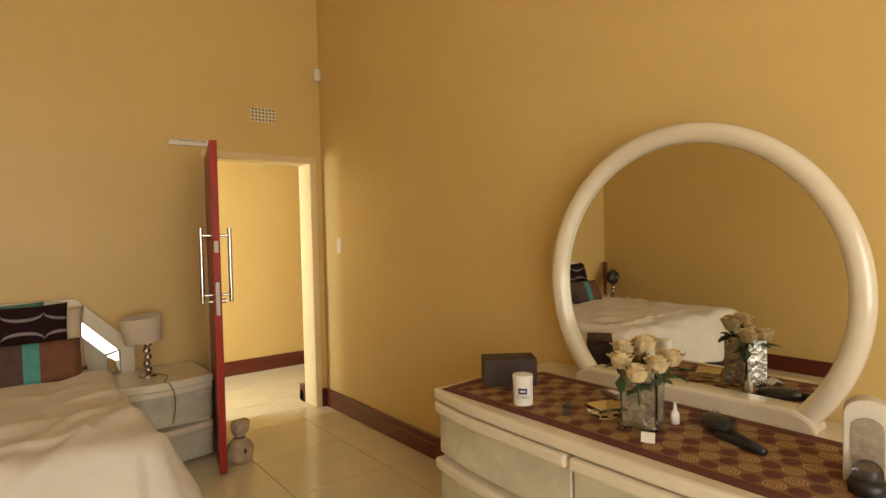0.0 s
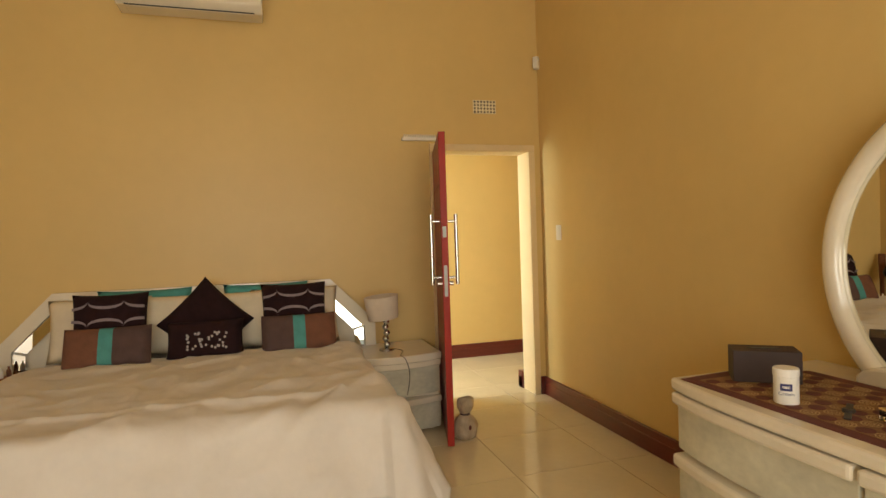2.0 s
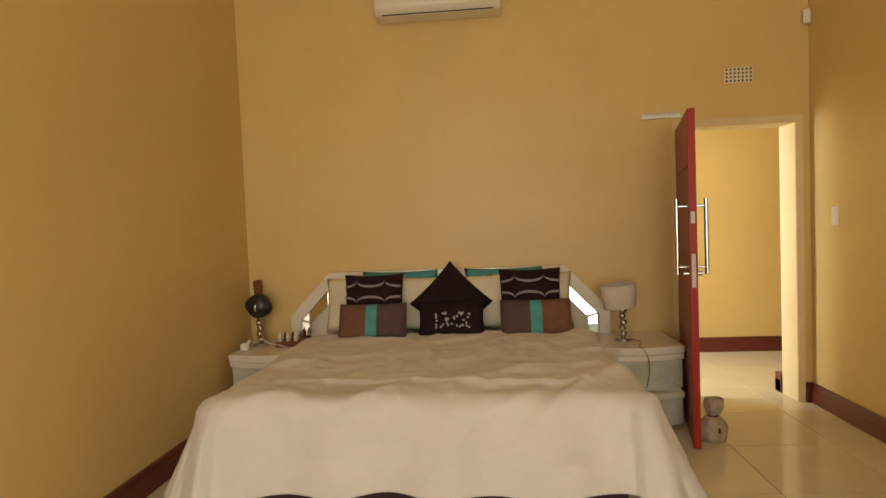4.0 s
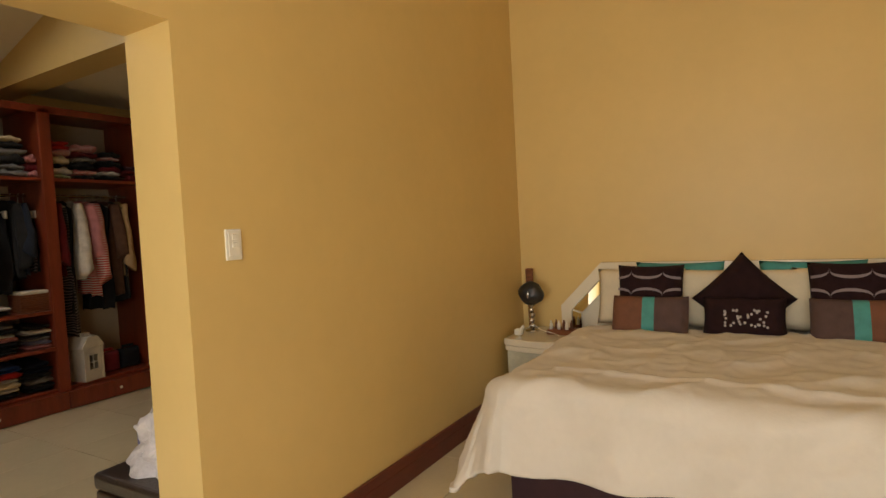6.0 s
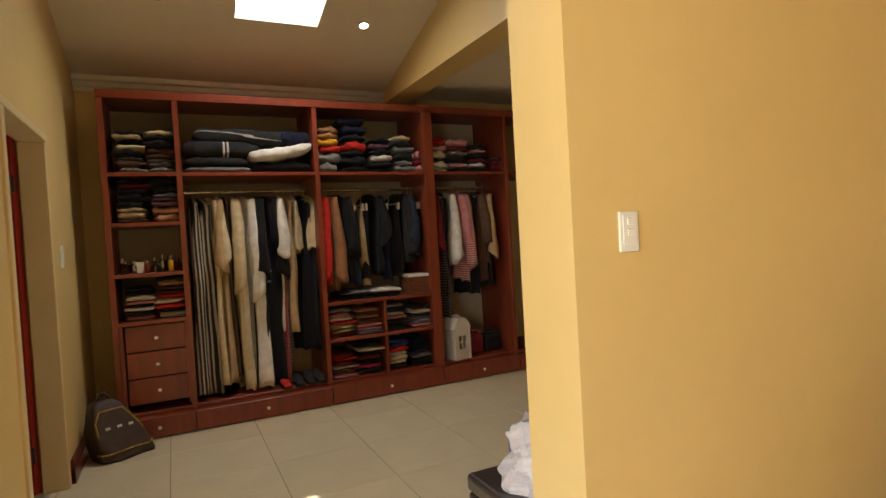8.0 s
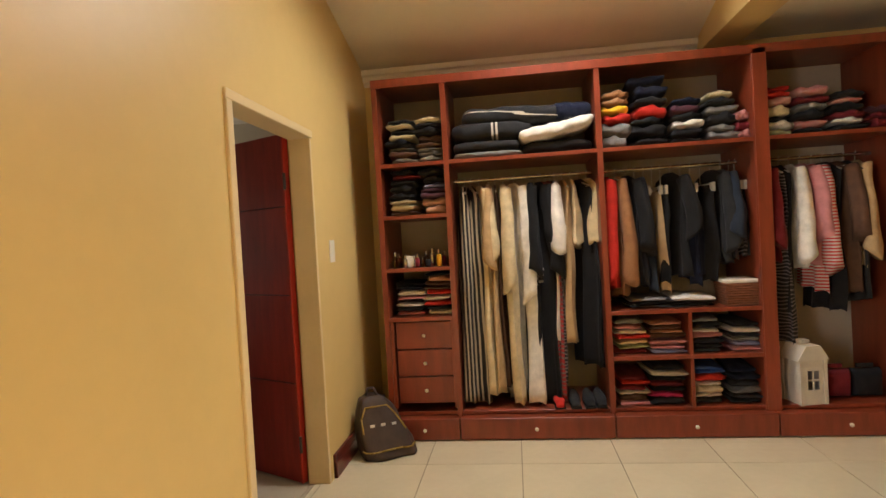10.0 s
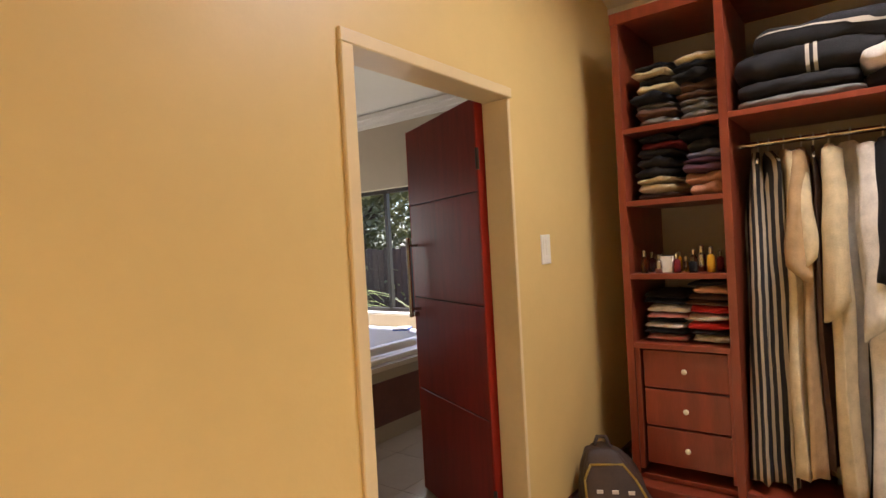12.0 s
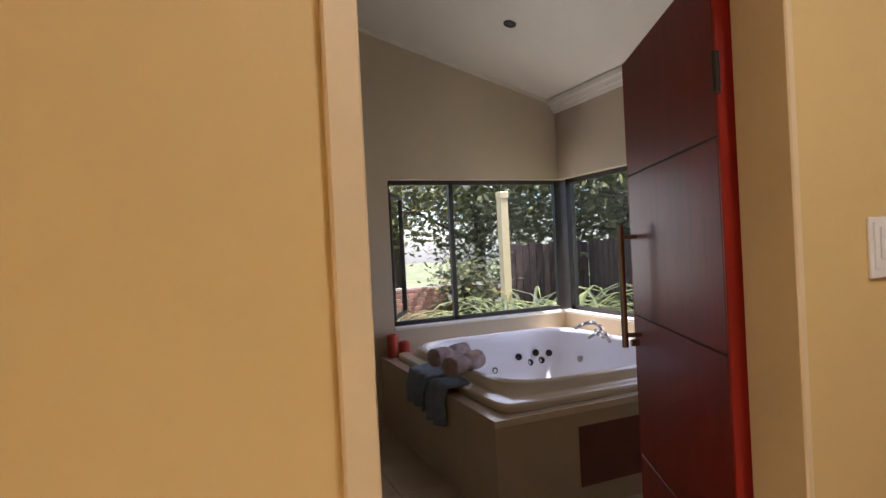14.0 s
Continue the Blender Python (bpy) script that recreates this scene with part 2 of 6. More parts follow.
def ball(c, r, scale=(1, 1, 1), bm=None, u=16, v=10):
    own = bmesh.new()
    bmesh.ops.create_uvsphere(own, u_segments=u, v_segments=v, radius=r, matrix=Matrix.LocRotScale(c, None, scale))
    return join(own, bm)


def lathe(profile, seg=24, bm=None, centre=(0, 0, 0)):
    """A turned shape from (radius, height) pairs."""
    own = bmesh.new()
    rings = []
    for r, z in profile:
        rings.append([own.verts.new((centre[0] + r * math.cos(2 * math.pi * i / seg), centre[1] + r * math.sin(2 * math.pi * i / seg), centre[2] + z)) for i in range(seg)])
    for a, b in zip(rings, rings[1:]):
        for i in range(seg):
            own.faces.new((a[i], a[(i + 1) % seg], b[(i + 1) % seg], b[i]))
    own.faces.new(rings[0][::-1])
    own.faces.new(rings[-1])
    return join(own, bm)


def grid(nu, nv, f, closed_u=False):
    """A sheet of nu by nv points f(u, v), both running from 0 to 1."""
    bm = bmesh.new()
    rows = [[bm.verts.new(f(i / (nu if closed_u else nu - 1), j / (nv - 1))) for i in range(nu)] for j in range(nv)]
    for j in range(nv - 1):
        for i in range(nu if closed_u else nu - 1):
            k = (i + 1) % nu
            bm.faces.new((rows[j][i], rows[j][k], rows[j + 1][k], rows[j + 1][i]))
    if closed_u:
        bm.faces.new(rows[0][::-1])
        bm.faces.new(rows[-1])
    return bm


def prism(outline, axis, a, b, bm=None, bevel=0.0):
    """An outline pushed from a to b along an axis: 'x' takes (y, z), 'y' takes (x, z), 'z' takes (x, y)."""
    own = bmesh.new()
    put = {"x": lambda p, d: (d, p[0], p[1]), "y": lambda p, d: (p[0], d, p[1]), "z": lambda p, d: (p[0], p[1], d)}[axis]
    lo = [own.verts.new(put(p, a)) for p in outline]
    hi = [own.verts.new(put(p, b)) for p in outline]
    own.faces.new(lo[::-1])
    own.faces.new(hi)
    for i in range(len(outline)):
        k = (i + 1) % len(outline)
        own.faces.new((lo[i], lo[k], hi[k], hi[i]))
    bmesh.ops.recalc_face_normals(own, faces=own.faces)
    if bevel:
        bmesh.ops.bevel(own, geom=own.edges[:], offset=bevel, segments=2, affect="EDGES", profile=0.5)
    return join(own, bm)


# ---- structure ----
EAST, SOUTH, WBACK, BATH_W, BATH_S, TOP = 4.25, -4.73, -4.2, -4.78, -8.47, 4.05


def slope(x):
    """Height of the sloping ceiling."""
    return 2.87 + 0.277 * (x + 4.2)


def wall(name, boxes, label, material=WALL):
    bm = bmesh.new()
    for b in boxes:
        box(*b, bm=bm)
    return solid(name, bm, material, label, "wall", kind="structure")


wall("wall_head", [(-0.2, 3.3, 0, 0.2, 0, TOP), (3.3, 4.177, 0, 0.2, 2.06, TOP), (4.177, EAST, 0, 0.2, 0, TOP)], "cream painted plaster wall behind the bed")
wall("wall_east", [(EAST, EAST + 0.2, -6.6, 0.2, 0, TOP)], "cream painted plaster wall behind the dresser")
wall("wall_partition", [(-0.27, 0, -3.065, 0, 0, TOP), (-0.27, 0, SOUTH, -3.065, 2.19, TOP)], "cream plaster wall between bedroom and dressing room")
wall("wall_bedroom_south", [(-0.2, 0.2, -6.6, -6.4, 0, TOP), (3.3, EAST, -6.6, -6.4, 0, TOP), (0.2, 3.3, -6.6, -6.4, 0, 0.4), (0.2, 3.3, -6.6, -6.4, 2.5, TOP)], "cream plaster wall with a wide window")
wall("wall_dressing_south", [(-4.98, -2.9, SOUTH - 0.2, SOUTH, 0, 3.7), (-2.9, -2.786, SOUTH - 0.13, SOUTH, 0, 3.7), (-1.80, 0, SOUTH - 0.2, SOUTH, 0, TOP), (-2.786, -1.80, SOUTH - 0.13, SOUTH, 2.12, TOP)], "cream plaster wall with the bathroom doorway")
wall("wall_bedroom_side", [(-0.2, 0, -6.6, SOUTH - 0.2, 0, TOP)], "cream plaster wall beside the bathroom")
wall("wall_dressing_west", [(WBACK - 0.2, WBACK, SOUTH, 0.2, 0, 3.2)], "cream plaster wall behind the closet")
wall("wall_dressing_north", [(WBACK, -0.2, 0, 0.2, 0, 3.2)], "cream plaster wall at the end of the closet")
wall("wall_bath_south", [(-3.05, -0.2, BATH_S - 0.2, BATH_S, 0, TOP), (BATH_W - 0.2, -3.05, BATH_S - 0.2, BATH_S, 0, 0.78), (BATH_W - 0.2, -3.05, BATH_S - 0.2, BATH_S, 2.06, 3.6)], "grey-cream plaster wall with a corner window", BATHWALL)
wall("wall_bath_west", [(BATH_W - 0.2, BATH_W, -6.1, SOUTH - 0.2, 0, 3.0), (BATH_W - 0.2, BATH_W, BATH_S, -6.1, 0, 0.78), (BATH_W - 0.2, BATH_W, BATH_S, -6.1, 2.06, 3.0)], "grey-cream plaster wall with a corner window", BATHWALL)
wall("wall_bath_north", [(BATH_W, -2.9, SOUTH - 0.206, SOUTH - 0.2, 0, 3.0), (-2.9, -1.8, SOUTH - 0.206, SOUTH - 0.2, 2.16, 3.5), (-1.8, -0.2, SOUTH - 0.206, SOUTH - 0.2, 0, 3.9)], "grey-cream plaster wall inside the bathroom", BATHWALL)
wall("wall_bath_east", [(-0.206, -0.2, BATH_S, SOUTH - 0.206, 0, 4.0)], "grey-cream plaster wall inside the bathroom", BATHWALL)
wall("wall_corridor_far", [(1.3, 6.2, 1.62, 1.82, 0, 3)], "cream plaster corridor wall")
wall("wall_corridor_end", [(6.2, 6.4, 0.2, 1.82, 0, 3)], "cream plaster corridor end wall")
wall("wall_corridor_near", [(EAST + 0.2, 6.4, 0.0, 0.2, 0, 3)], "cream plaster corridor side wall")
wall("wall_corridor_window", [(1.3, 1.5, 0.2, 1.62, 0, 0.6), (1.3, 1.5, 0.2, 1.62, 2.4, 3)], "cream plaster corridor wall with a window")


def slab(name, x0, x1, y0, y1, f, material, label):
    bm = prism([(x0, f(x0)), (x1, f(x1)), (x1, f(x1) + 0.12), (x0, f(x0) + 0.12)], "y", y0, y1)
    return solid(name, bm, material, label, "ceiling", kind="structure")


SKX0, SKX1, SKY0, SKY1 = -3.23, -2.5, -3.55, -2.92
bm = bmesh.new()
for x0, x1, y0, y1 in ((WBACK, SKX0, SOUTH, -2.05), (SKX1, -0.2, SOUTH, -2.05), (SKX0, SKX1, SOUTH, SKY0), (SKX0, SKX1, SKY1, -2.05)):
    prism([(x0, slope(x0)), (x1, slope(x1)), (x1, slope(x1) + 0.12), (x0, slope(x0) + 0.12)], "y", y0, y1, bm=bm)
solid("ceiling_dressing", bm, CEIL, "sloping cream ceiling with a square skylight", "ceiling", kind="structure")
slab("ceiling_closet_end", WBACK, -0.2, -1.8, 0, lambda x: 2.86, CEIL, "flat cream ceiling over the closet end")
slab("ceiling_bath", BATH_W, -0.2, BATH_S, SOUTH - 0.2, lambda x: 2.80 + 0.277 * (x - BATH_W), WHITE_CEIL, "sloping white bathroom ceiling")
slab("ceiling_bedroom", -0.2, EAST + 0.2, -6.6, 0.2, lambda x: TOP, BOUNCECEIL, "unseen bedroom ceiling, lightened to bounce light onto the walls")
slab("ceiling_corridor", 1.3, 6.4, 0.2, 1.82, lambda x: 2.85, CEIL, "cream corridor ceiling")
solid("beam", prism([(WBACK, 2.78), (-0.2, 2.78), (-0.2, slope(-0.2)), (WBACK, slope(WBACK))], "y", -2.05, -1.8), WALL, "cream plaster beam across the dressing room", "beam", kind="structure")


# Added out of view; its length sets how much sun reaches the west sill.
solid("sun_blocking_eave", prism([(-5.42, 2.87), (BATH_W - 0.2, 2.9), (BATH_W - 0.2, 3.02), (-5.42, 2.97)], "y", BATH_S - 0.6, SOUTH), FRAME, "unseen eave added to limit the sun on the bathroom window", "eave", kind="structure")


def cornice(name, outline, axis, a, b, label):
    solid(name, prism(outline, axis, a, b), WHITE_CEIL, label, "cornice", kind="structure")


def steps_out(p, s, z):
    return [(p, z), (p, z - 0.11), (p + s * 0.02, z - 0.11), (p + s * 0.03, z - 0.08), (p + s * 0.05, z - 0.075), (p + s * 0.065, z - 0.04), (p + s * 0.09, z - 0.03), (p + s * 0.1, z + 0.01)]


cornice("cornice_dressing", [(x, z) for x, z in steps_out(WBACK, 1, slope(WBACK) + 0.005)], "y", SOUTH, -2.05, "cream moulded cornice above the closet")
cornice("cornice_bath", steps_out(BATH_W, 1, 2.805), "y", BATH_S, SOUTH - 0.206, "white moulded cornice in the bathroom")
c = new("cornice_slope", mesh_of("cornice_slope", prism([(BATH_W, 2.77), (-0.2, 2.77 + 0.277 * 4.58), (-0.2, 2.81 + 0.277 * 4.58), (BATH_W, 2.81)], "y", BATH_S, BATH_S + 0.02), WHITE_CEIL))
tagged(c, "thin white cornice along the sloping ceiling", "cornice", kind="structure")

for name, x0, x1, y0, y1 in (("skirting_corridor_return", 4.13, 4.19, 0.216, 0.3), ("skirting_head_corner", 4.199, EAST, -0.02, 0), ("skirting_head", 0.02, 3.24, -0.02, 0), ("skirting_corridor", 1.5, 6.2, 1.6, 1.62), ("skirting_dressing", WBACK, -2.86, SOUTH, SOUTH + 0.02), ("skirting_dressing_side", -1.77, 0, SOUTH, SOUTH + 0.02), ("skirting_partition", 0, 0.02, -3.065, 0), ("skirting_east", EAST - 0.02, EAST, -6.4, -0.02)):
    bm = bmesh.new()
    box(x0, x1, y0, y1, 0, 0.15, 0.004, 1, bm)
    dx, dy = (0.004, 0) if x1 - x0 < 0.05 else (0, 0.004)
    box(x0 - dx, x1 + dx, y0 - dy, y1 + dy, 0.0, 0.1, 0.003, 1, bm)
    solid(name, bm, SKIRT, "red-brown varnished wooden skirting board", "skirting", kind="structure")


# ---- doors ----
def door_frame(name, x0, x1, y0, y1, top, label, west=0.055, head=0.055):
    f = tagged(new(name), label, "door frame", kind="structure")
    w = 0.055
    for n, b in (("jamb", (x0 - 0.02, x0 + west - 0.02, y0 - 0.015, y1 + (0.015 if west > 0.04 else 0.003), 0, top)), ("jamb", (x1 - w + 0.02, x1 + 0.02, y0 - 0.015, y1 + 0.015, 0, top)), ("head", (x0 - 0.02, x1 + 0.02, y0 - 0.015, y1 + 0.014, top, top + head))):
        part(n, box(*b, 0.004, 1), FRAME, f)
    s = (x0 + west - 0.02, x0 + west)
    if west > 0.04:
        part("stop", box(*s, y0 + 0.03, y0 + 0.07, 0, top), FRAME, f)
    return f


def pull_handle(parent, x, ys, zc, length, r=0.012):
    """A round bar handle on two standoffs, both on the parent's local axes."""
    y0, y1 = ys
    bm = tube((x, y1, zc - length / 2), (x, y1, zc + length / 2), r)
    for s in (-0.8, 0.8):
        tube((x, y0, zc + s * length / 2), (x, y1, zc + s * length / 2), r * 0.7, bm=bm)
    part("pull_handle", bm, CHROME, parent, "long chrome pull handle", smooth=False)


def door(name, at, turn, width, height, label, flip=1):
    """A leaf whose hinge is at its origin and which runs along its own x."""
    d = tagged(new(name), label, "door", kind="structure")
    d.matrix_world = pose(*at, 0, 0, turn)
    t = 0.022
    zs = [0.01, 0.62, 1.16, 1.70, height]
    for a, b in zip(zs, zs[1:]):
        part("panel", box(0.012, width - 0.012, -t, t, a + 0.003, b - 0.003, 0.0022, 1), DOORWOOD, d)
    # The core is coloured near black to give the grooves their shade.
    part("core", box(0.012, width - 0.012, -t + 0.005, t - 0.005, 0.012, height - 0.004), GROOVESHADE, d)
    for a, b in ((0, 0.012), (width - 0.012, width)):
        part("edge_strip", box(a, b, -t, t, 0.01, height, 0.002, 1), DOOREDGE, d, "brighter red wooden edge")
    for s in (-1, 1):
        pull_handle(d, width - 0.09, (s * t, s * (t + 0.06)), 1.28, 0.46)
    part("lock_plate", box(width - 0.003, width + 0.002, -0.011, 0.011, 0.98, 1.18, 0.001, 1), STEEL, d, "steel lock plate")
    part("lock_plate", box(width - 0.003, width + 0.002, -0.012, 0.012, 1.36, 1.43, 0.001, 1), STEEL, d, "steel latch plate")
    for s in (-1, 1):
        part("lock_knob", tube((width - 0.055, s * t, 1.06), (width - 0.055, s * (t + 0.03), 1.06), 0.014), CHROME, d)
    for z in (0.25, 1.85):
        part("hinge", tube((-0.004, 0.024, z - 0.05), (-0.004, 0.024, z + 0.05), 0.009), BLACKMETAL, d, "dark steel hinge")
    return d


door_frame("door_frame_bedroom", 3.3, 4.177, 0, 0.2, 2.05, "cream painted bedroom door frame")
door("door_bedroom", (3.325, -0.02, 0), -103.5, 0.88, 2.035, "open red mahogany door with chrome bar handles")
door_frame("door_frame_bathroom", -2.786, -1.80, SOUTH - 0.12, SOUTH, 2.1, "cream painted bathroom door frame", 0.024, 0.046)
door("door_bathroom", (-2.785, SOUTH - 0.155, 0), -116.5, 0.84, 2.14, "open red mahogany bathroom door with chrome bar handle")

bm_comb = bmesh.new()
for i in range(14):
    prism([(3.07 + i * 0.019, 2.145), (3.07 + i * 0.019 + 0.019, 2.145), (3.07 + i * 0.019 + 0.009, 2.175)], "y", -0.03, -0.001, bm=bm_comb)
box(3.06, 3.345, -0.032, 0, 2.125, 2.147, bm=bm_comb)


# ---- switches, vent, sensor ----
def light_switch(name, m, gangs, label):
    """A plate on its own xz plane that faces its own -y."""
    s = thing(name, label, "light switch")
    s.matrix_world = m
    part("plate", box(-0.037, 0.037, -0.008, 0, -0.06, 0.06, 0.003, 2), WHITEPLASTIC, s)
    part("bezel", box(-0.026, 0.026, -0.011, -0.008, -0.042, 0.05, 0.001, 1), WHITEPLASTIC, s)
    for i in range(gangs):
        z = 0.03 - i * 0.032 * 2 / max(gangs, 2)
        part("rocker", box(-0.012, 0.012, -0.015, -0.011, z - 0.011, z + 0.011, 0.002, 1), WHITEPLASTIC, s)
    return s


light_switch("light_switch", pose(0, -2.861, 1.389, 0, 0, 90), 2, "white two-lever light switch on the partition wall")
light_switch("light_switch", pose(EAST, -0.30, 1.366, 0, 0, -90), 2, "white light switch beside the bedroom door")
light_switch("light_switch", pose(-3.073, SOUTH, 1.41, 0, 0, 180) @ Matrix.Diagonal((1.25, 1, 1.2, 1)), 3, "white three-lever light switch beside the bathroom door")

VENTPAINT = mat("pale_vent_enamel", (0.8, 0.7, 0.45), 0.4, var=0.04)
vent = thing("wall_vent", "small cream wall vent with square holes", "vent", (3.762, 0, 2.412))
part("plate", box(-0.1, 0.1, -0.006, 0, -0.055, 0.055, 0.002, 1), VENTPAINT, vent)
# Thin black squares on an unpierced plate stand for the shade inside the holes.
for i in range(7):
    for j in range(4):
        x, z = -0.084 + i * 0.028, -0.041 + j * 0.0273
        part("hole_shade", box(x - 0.0068, x + 0.0068, -0.0072, -0.0062, z - 0.0072, z + 0.0072), BLACKPLASTIC, vent)

pir = thing("motion_sensor".replace("motion_", "alarm_"), "small white alarm sensor in the wall corner", "sensor", (EAST - 0.03, -0.03, 2.785), turn=45)
part("housing", box(-0.03, 0.03, -0.03, 0.015, -0.05, 0.05, 0.008, 2), WHITEPLASTIC, pir)
part("lens", box(-0.02, 0.02, -0.034, -0.03, -0.035, 0.01, 0.002, 1), CEIL, pir)

ac = thing("air_conditioner", "cream wall-mounted air conditioner above the bed", "air conditioner", (1.6, 0, 2.955))
part("housing", prism([(0, 0.0), (-0.17, 0.0), (-0.21, 0.05), (-0.22, 0.27), (0, 0.29)], "x", -0.46, 0.46, bevel=0.01), LACQUER, ac)
part("louvre", box(-0.4, 0.4, -0.175, -0.03, -0.008, -0.001, 0.002, 1), LACQUER, ac)
# Solid black strip that stands for the shade inside the air outlet.
part("outlet_shade", box(-0.405, 0.405, -0.19, -0.178, -0.004, 0.001), BLACKPLASTIC, ac, "black strip for the shade in the air slot")

comb = solid("comb_holder", bm_comb, WHITEPLASTIC, "white toothed plastic strip on the wall above the door", "bracket")

# ---- bed ----
bed = thing("bed", "king-size bed with dark plum upholstered base", "bed", (1.58, 0, 0))
part("base", box(-0.9, 0.9, -1.9, -0.16, 0.03, 0.32, 0.02), BEDBASE, bed)
part("mattress", box(-0.91, 0.91, -1.9, -0.13, 0.322, 0.605, 0.06, 3), PILLOW, bed)
for x in (-0.8, 0.8):
    for y in (-1.8, -0.3):
        part("foot", tube((x, y, 0), (x, y, 0.035), 0.03), BLACKPLASTIC, bed)

hb = thing("headboard", "ivory lacquered headboard and mirror inlays", "headboard", (1.572, 0, 0))


def facet(outer, inner):
    """A flat ring between two outlines of equal length, in (x, z), with thickness."""
    own = bmesh.new()
    n = len(outer)
    for y0 in (-0.085,):
        for i in range(n - 1):
            vs = [own.verts.new((p[0], y0 + d, p[1])) for d in (0, 0.075) for p in (outer[i], outer[i + 1], inner[i + 1], inner[i])]
            for f in ((0, 1, 2, 3), (7, 6, 5, 4), (0, 4, 5, 1), (1, 5, 6, 2), (2, 6, 7, 3), (3, 7, 4, 0)):
                own.faces.new([vs[k] for k in f])
    bmesh.ops.remove_doubles(own, verts=own.verts, dist=0.0005)
    return own


out_l = [(-1.215, 0.3), (-1.215, 0.745), (-0.892, 1.077), (0.892, 1.077), (1.215, 0.745), (1.215, 0.3)]
inn_l = [(-1.135, 0.3), (-1.135, 0.71), (-0.855, 1.0), (0.855, 1.0), (1.135, 0.71), (1.135, 0.3)]
part("frame", facet(out_l, inn_l), LACQUER, hb)
part("back_panel", prism([(-1.14, 0.3), (1.14, 0.3), (1.14, 0.72), (0.86, 1.01), (-0.86, 1.01), (-1.14, 0.72)], "y", -0.03, -0.014), LACQUER, hb)
for s in (-1, 1):
    BEVEL = Matrix.Translation((s, -0.02, 0.78)) @ Matrix.Rotation(radians(-4.5 * s), 4, "Z") @ Matrix.Rotation(radians(-5), 4, "X") @ Matrix.Translation((-s, 0, -0.78))
    m1 = prism([(s * 1.125, 0.57), (s * 1.125, 0.70), (s * 1.06, 0.68), (s * 1.06, 0.57)], "y", -0.062, -0.035)
    part("mirror_panel", m1, MIRROR, hb, "bevelled mirror panel", at=BEVEL)
    m2 = prism([(s * 1.12, 0.715), (s * 0.86, 0.985), (s * 0.82, 0.93), (s * 1.05, 0.695)], "y", -0.066, -0.035)
    part("mirror_panel", m2, MIRROR, hb, "bevelled mirror panel", at=BEVEL)
part("mirror_strip", box(-0.85, 0.85, -0.062, -0.035, 0.93, 0.985), MIRROR, hb, "long mirror strip")


def drape(u, v):
    a, b = (u - 0.5) * 2.66, v * 1.81
    hx, ln, r = 0.90, 1.36, 0.09
    def fold(e):
        if e <= 0:
            return 0.0, 0.0
        arc = r * math.pi / 2
        if e < arc:
            return r * math.sin(e / r), r * (1 - math.cos(e / r))
        return r + (e - arc) * 0.3, r + (e - arc) * 0.95
    ex, ey = max(0, abs(a) - hx), max(0, b - ln)
    ox, dx = fold(ex)
    oy, dy = fold(ey)
    if ex > 0 and ey > 0:
        h = math.hypot(ex, ey)
        o, d = fold(h * 0.96)
        ox, oy, dx, dy = o * ex / h * 1.45, o * ey / h * 1.45, d, 0
    x = math.copysign(min(abs(a), hx) + ox, a)
    y = -0.5 - min(b, ln) - oy
    z = 0.668 - max(dx, dy)
    p = Vector((a * 2.2, b * 2.2, 0))
    w = noise.noise(p) * 0.014 + noise.noise(p * 2.7) * 0.009 + 0.006 * noise.noise(p * 6) + 0.012 * abs(noise.noise(Vector((a * 1.4 + b, b * 3.5 - a, 3))))
    hang = min(1, max(ex, ey) / 0.2)
    crease = Vector((a * 1.7 + b * 1.1, b * 1.3 - a * 0.5, 7))
    w += 0.017 * max(0, 1 - 2.6 * abs(noise.noise(crease))) ** 3 + 0.014 * max(0, 1 - 3 * abs(noise.noise(crease * 2.1))) ** 2
    ripple = math.sin(a * 13 + 2 * noise.noise(p * 0.7)) * 0.028 if ey > ex else math.sin(b * 12 + a) * 0.012
    if ey >= ex and ey > 0:
        y -= ripple * hang + w * 0.8
    elif ex > 0:
        x += math.copysign(ripple * hang + w * 0.6, a)
    z += w * (1 - 0.7 * hang) + 0.018 * noise.noise(Vector((a * 3, b * 3, 5))) * hang
    z += 0.016 * math.exp(-((b - 1.2 - 0.04 * math.sin(a * 3)) / 0.02) ** 2) * (1 if abs(a) < 0.75 else 0)
    return x, y, max(z, 0.2)


duvet = solid("duvet", grid(170, 130, drape), LINEN, "crumpled cream cotton duvet over the bed", "duvet", smooth=True, at=pose(1.6, 0, 0))
th = duvet.modifiers.new("thickness", "SOLIDIFY")
th.thickness, th.offset = 0.022, -1


def cushion_mesh(w, h, t, sag=0.06, n=18, pinch=0.35):
    def side(s):
        def f(u, v):
            x, z = (u - 0.5) * 2, (v - 0.5) * 2
            pull = 1 - sag * (1 - abs(x) ** 2) * (abs(z) ** 4) 
            pull2 = 1 - sag * (1 - abs(z) ** 2) * (abs(x) ** 4)
            puff = (max(0, 1 - x ** 4) * max(0, 1 - z ** 4)) ** pinch
            puff *= 1 + 0.12 * noise.noise(Vector((x * 2, z * 2, s + w * 9)))
            return x * w / 2 * pull2, s * t / 2 * puff, z * h / 2 * pull
        return f
    bm = grid(n, n, side(-1))
    join(grid(n, n, side(1)), bm)
    bmesh.ops.remove_doubles(bm, verts=bm.verts, dist=0.0005)
    return bm


def cushion(name, label, m, w, h, t, material, group="cushions on the bed"):
    c = solid(name, cushion_mesh(w, h, t), material, label, "cushion", group, smooth=True)
    c.matrix_world = m
    return c


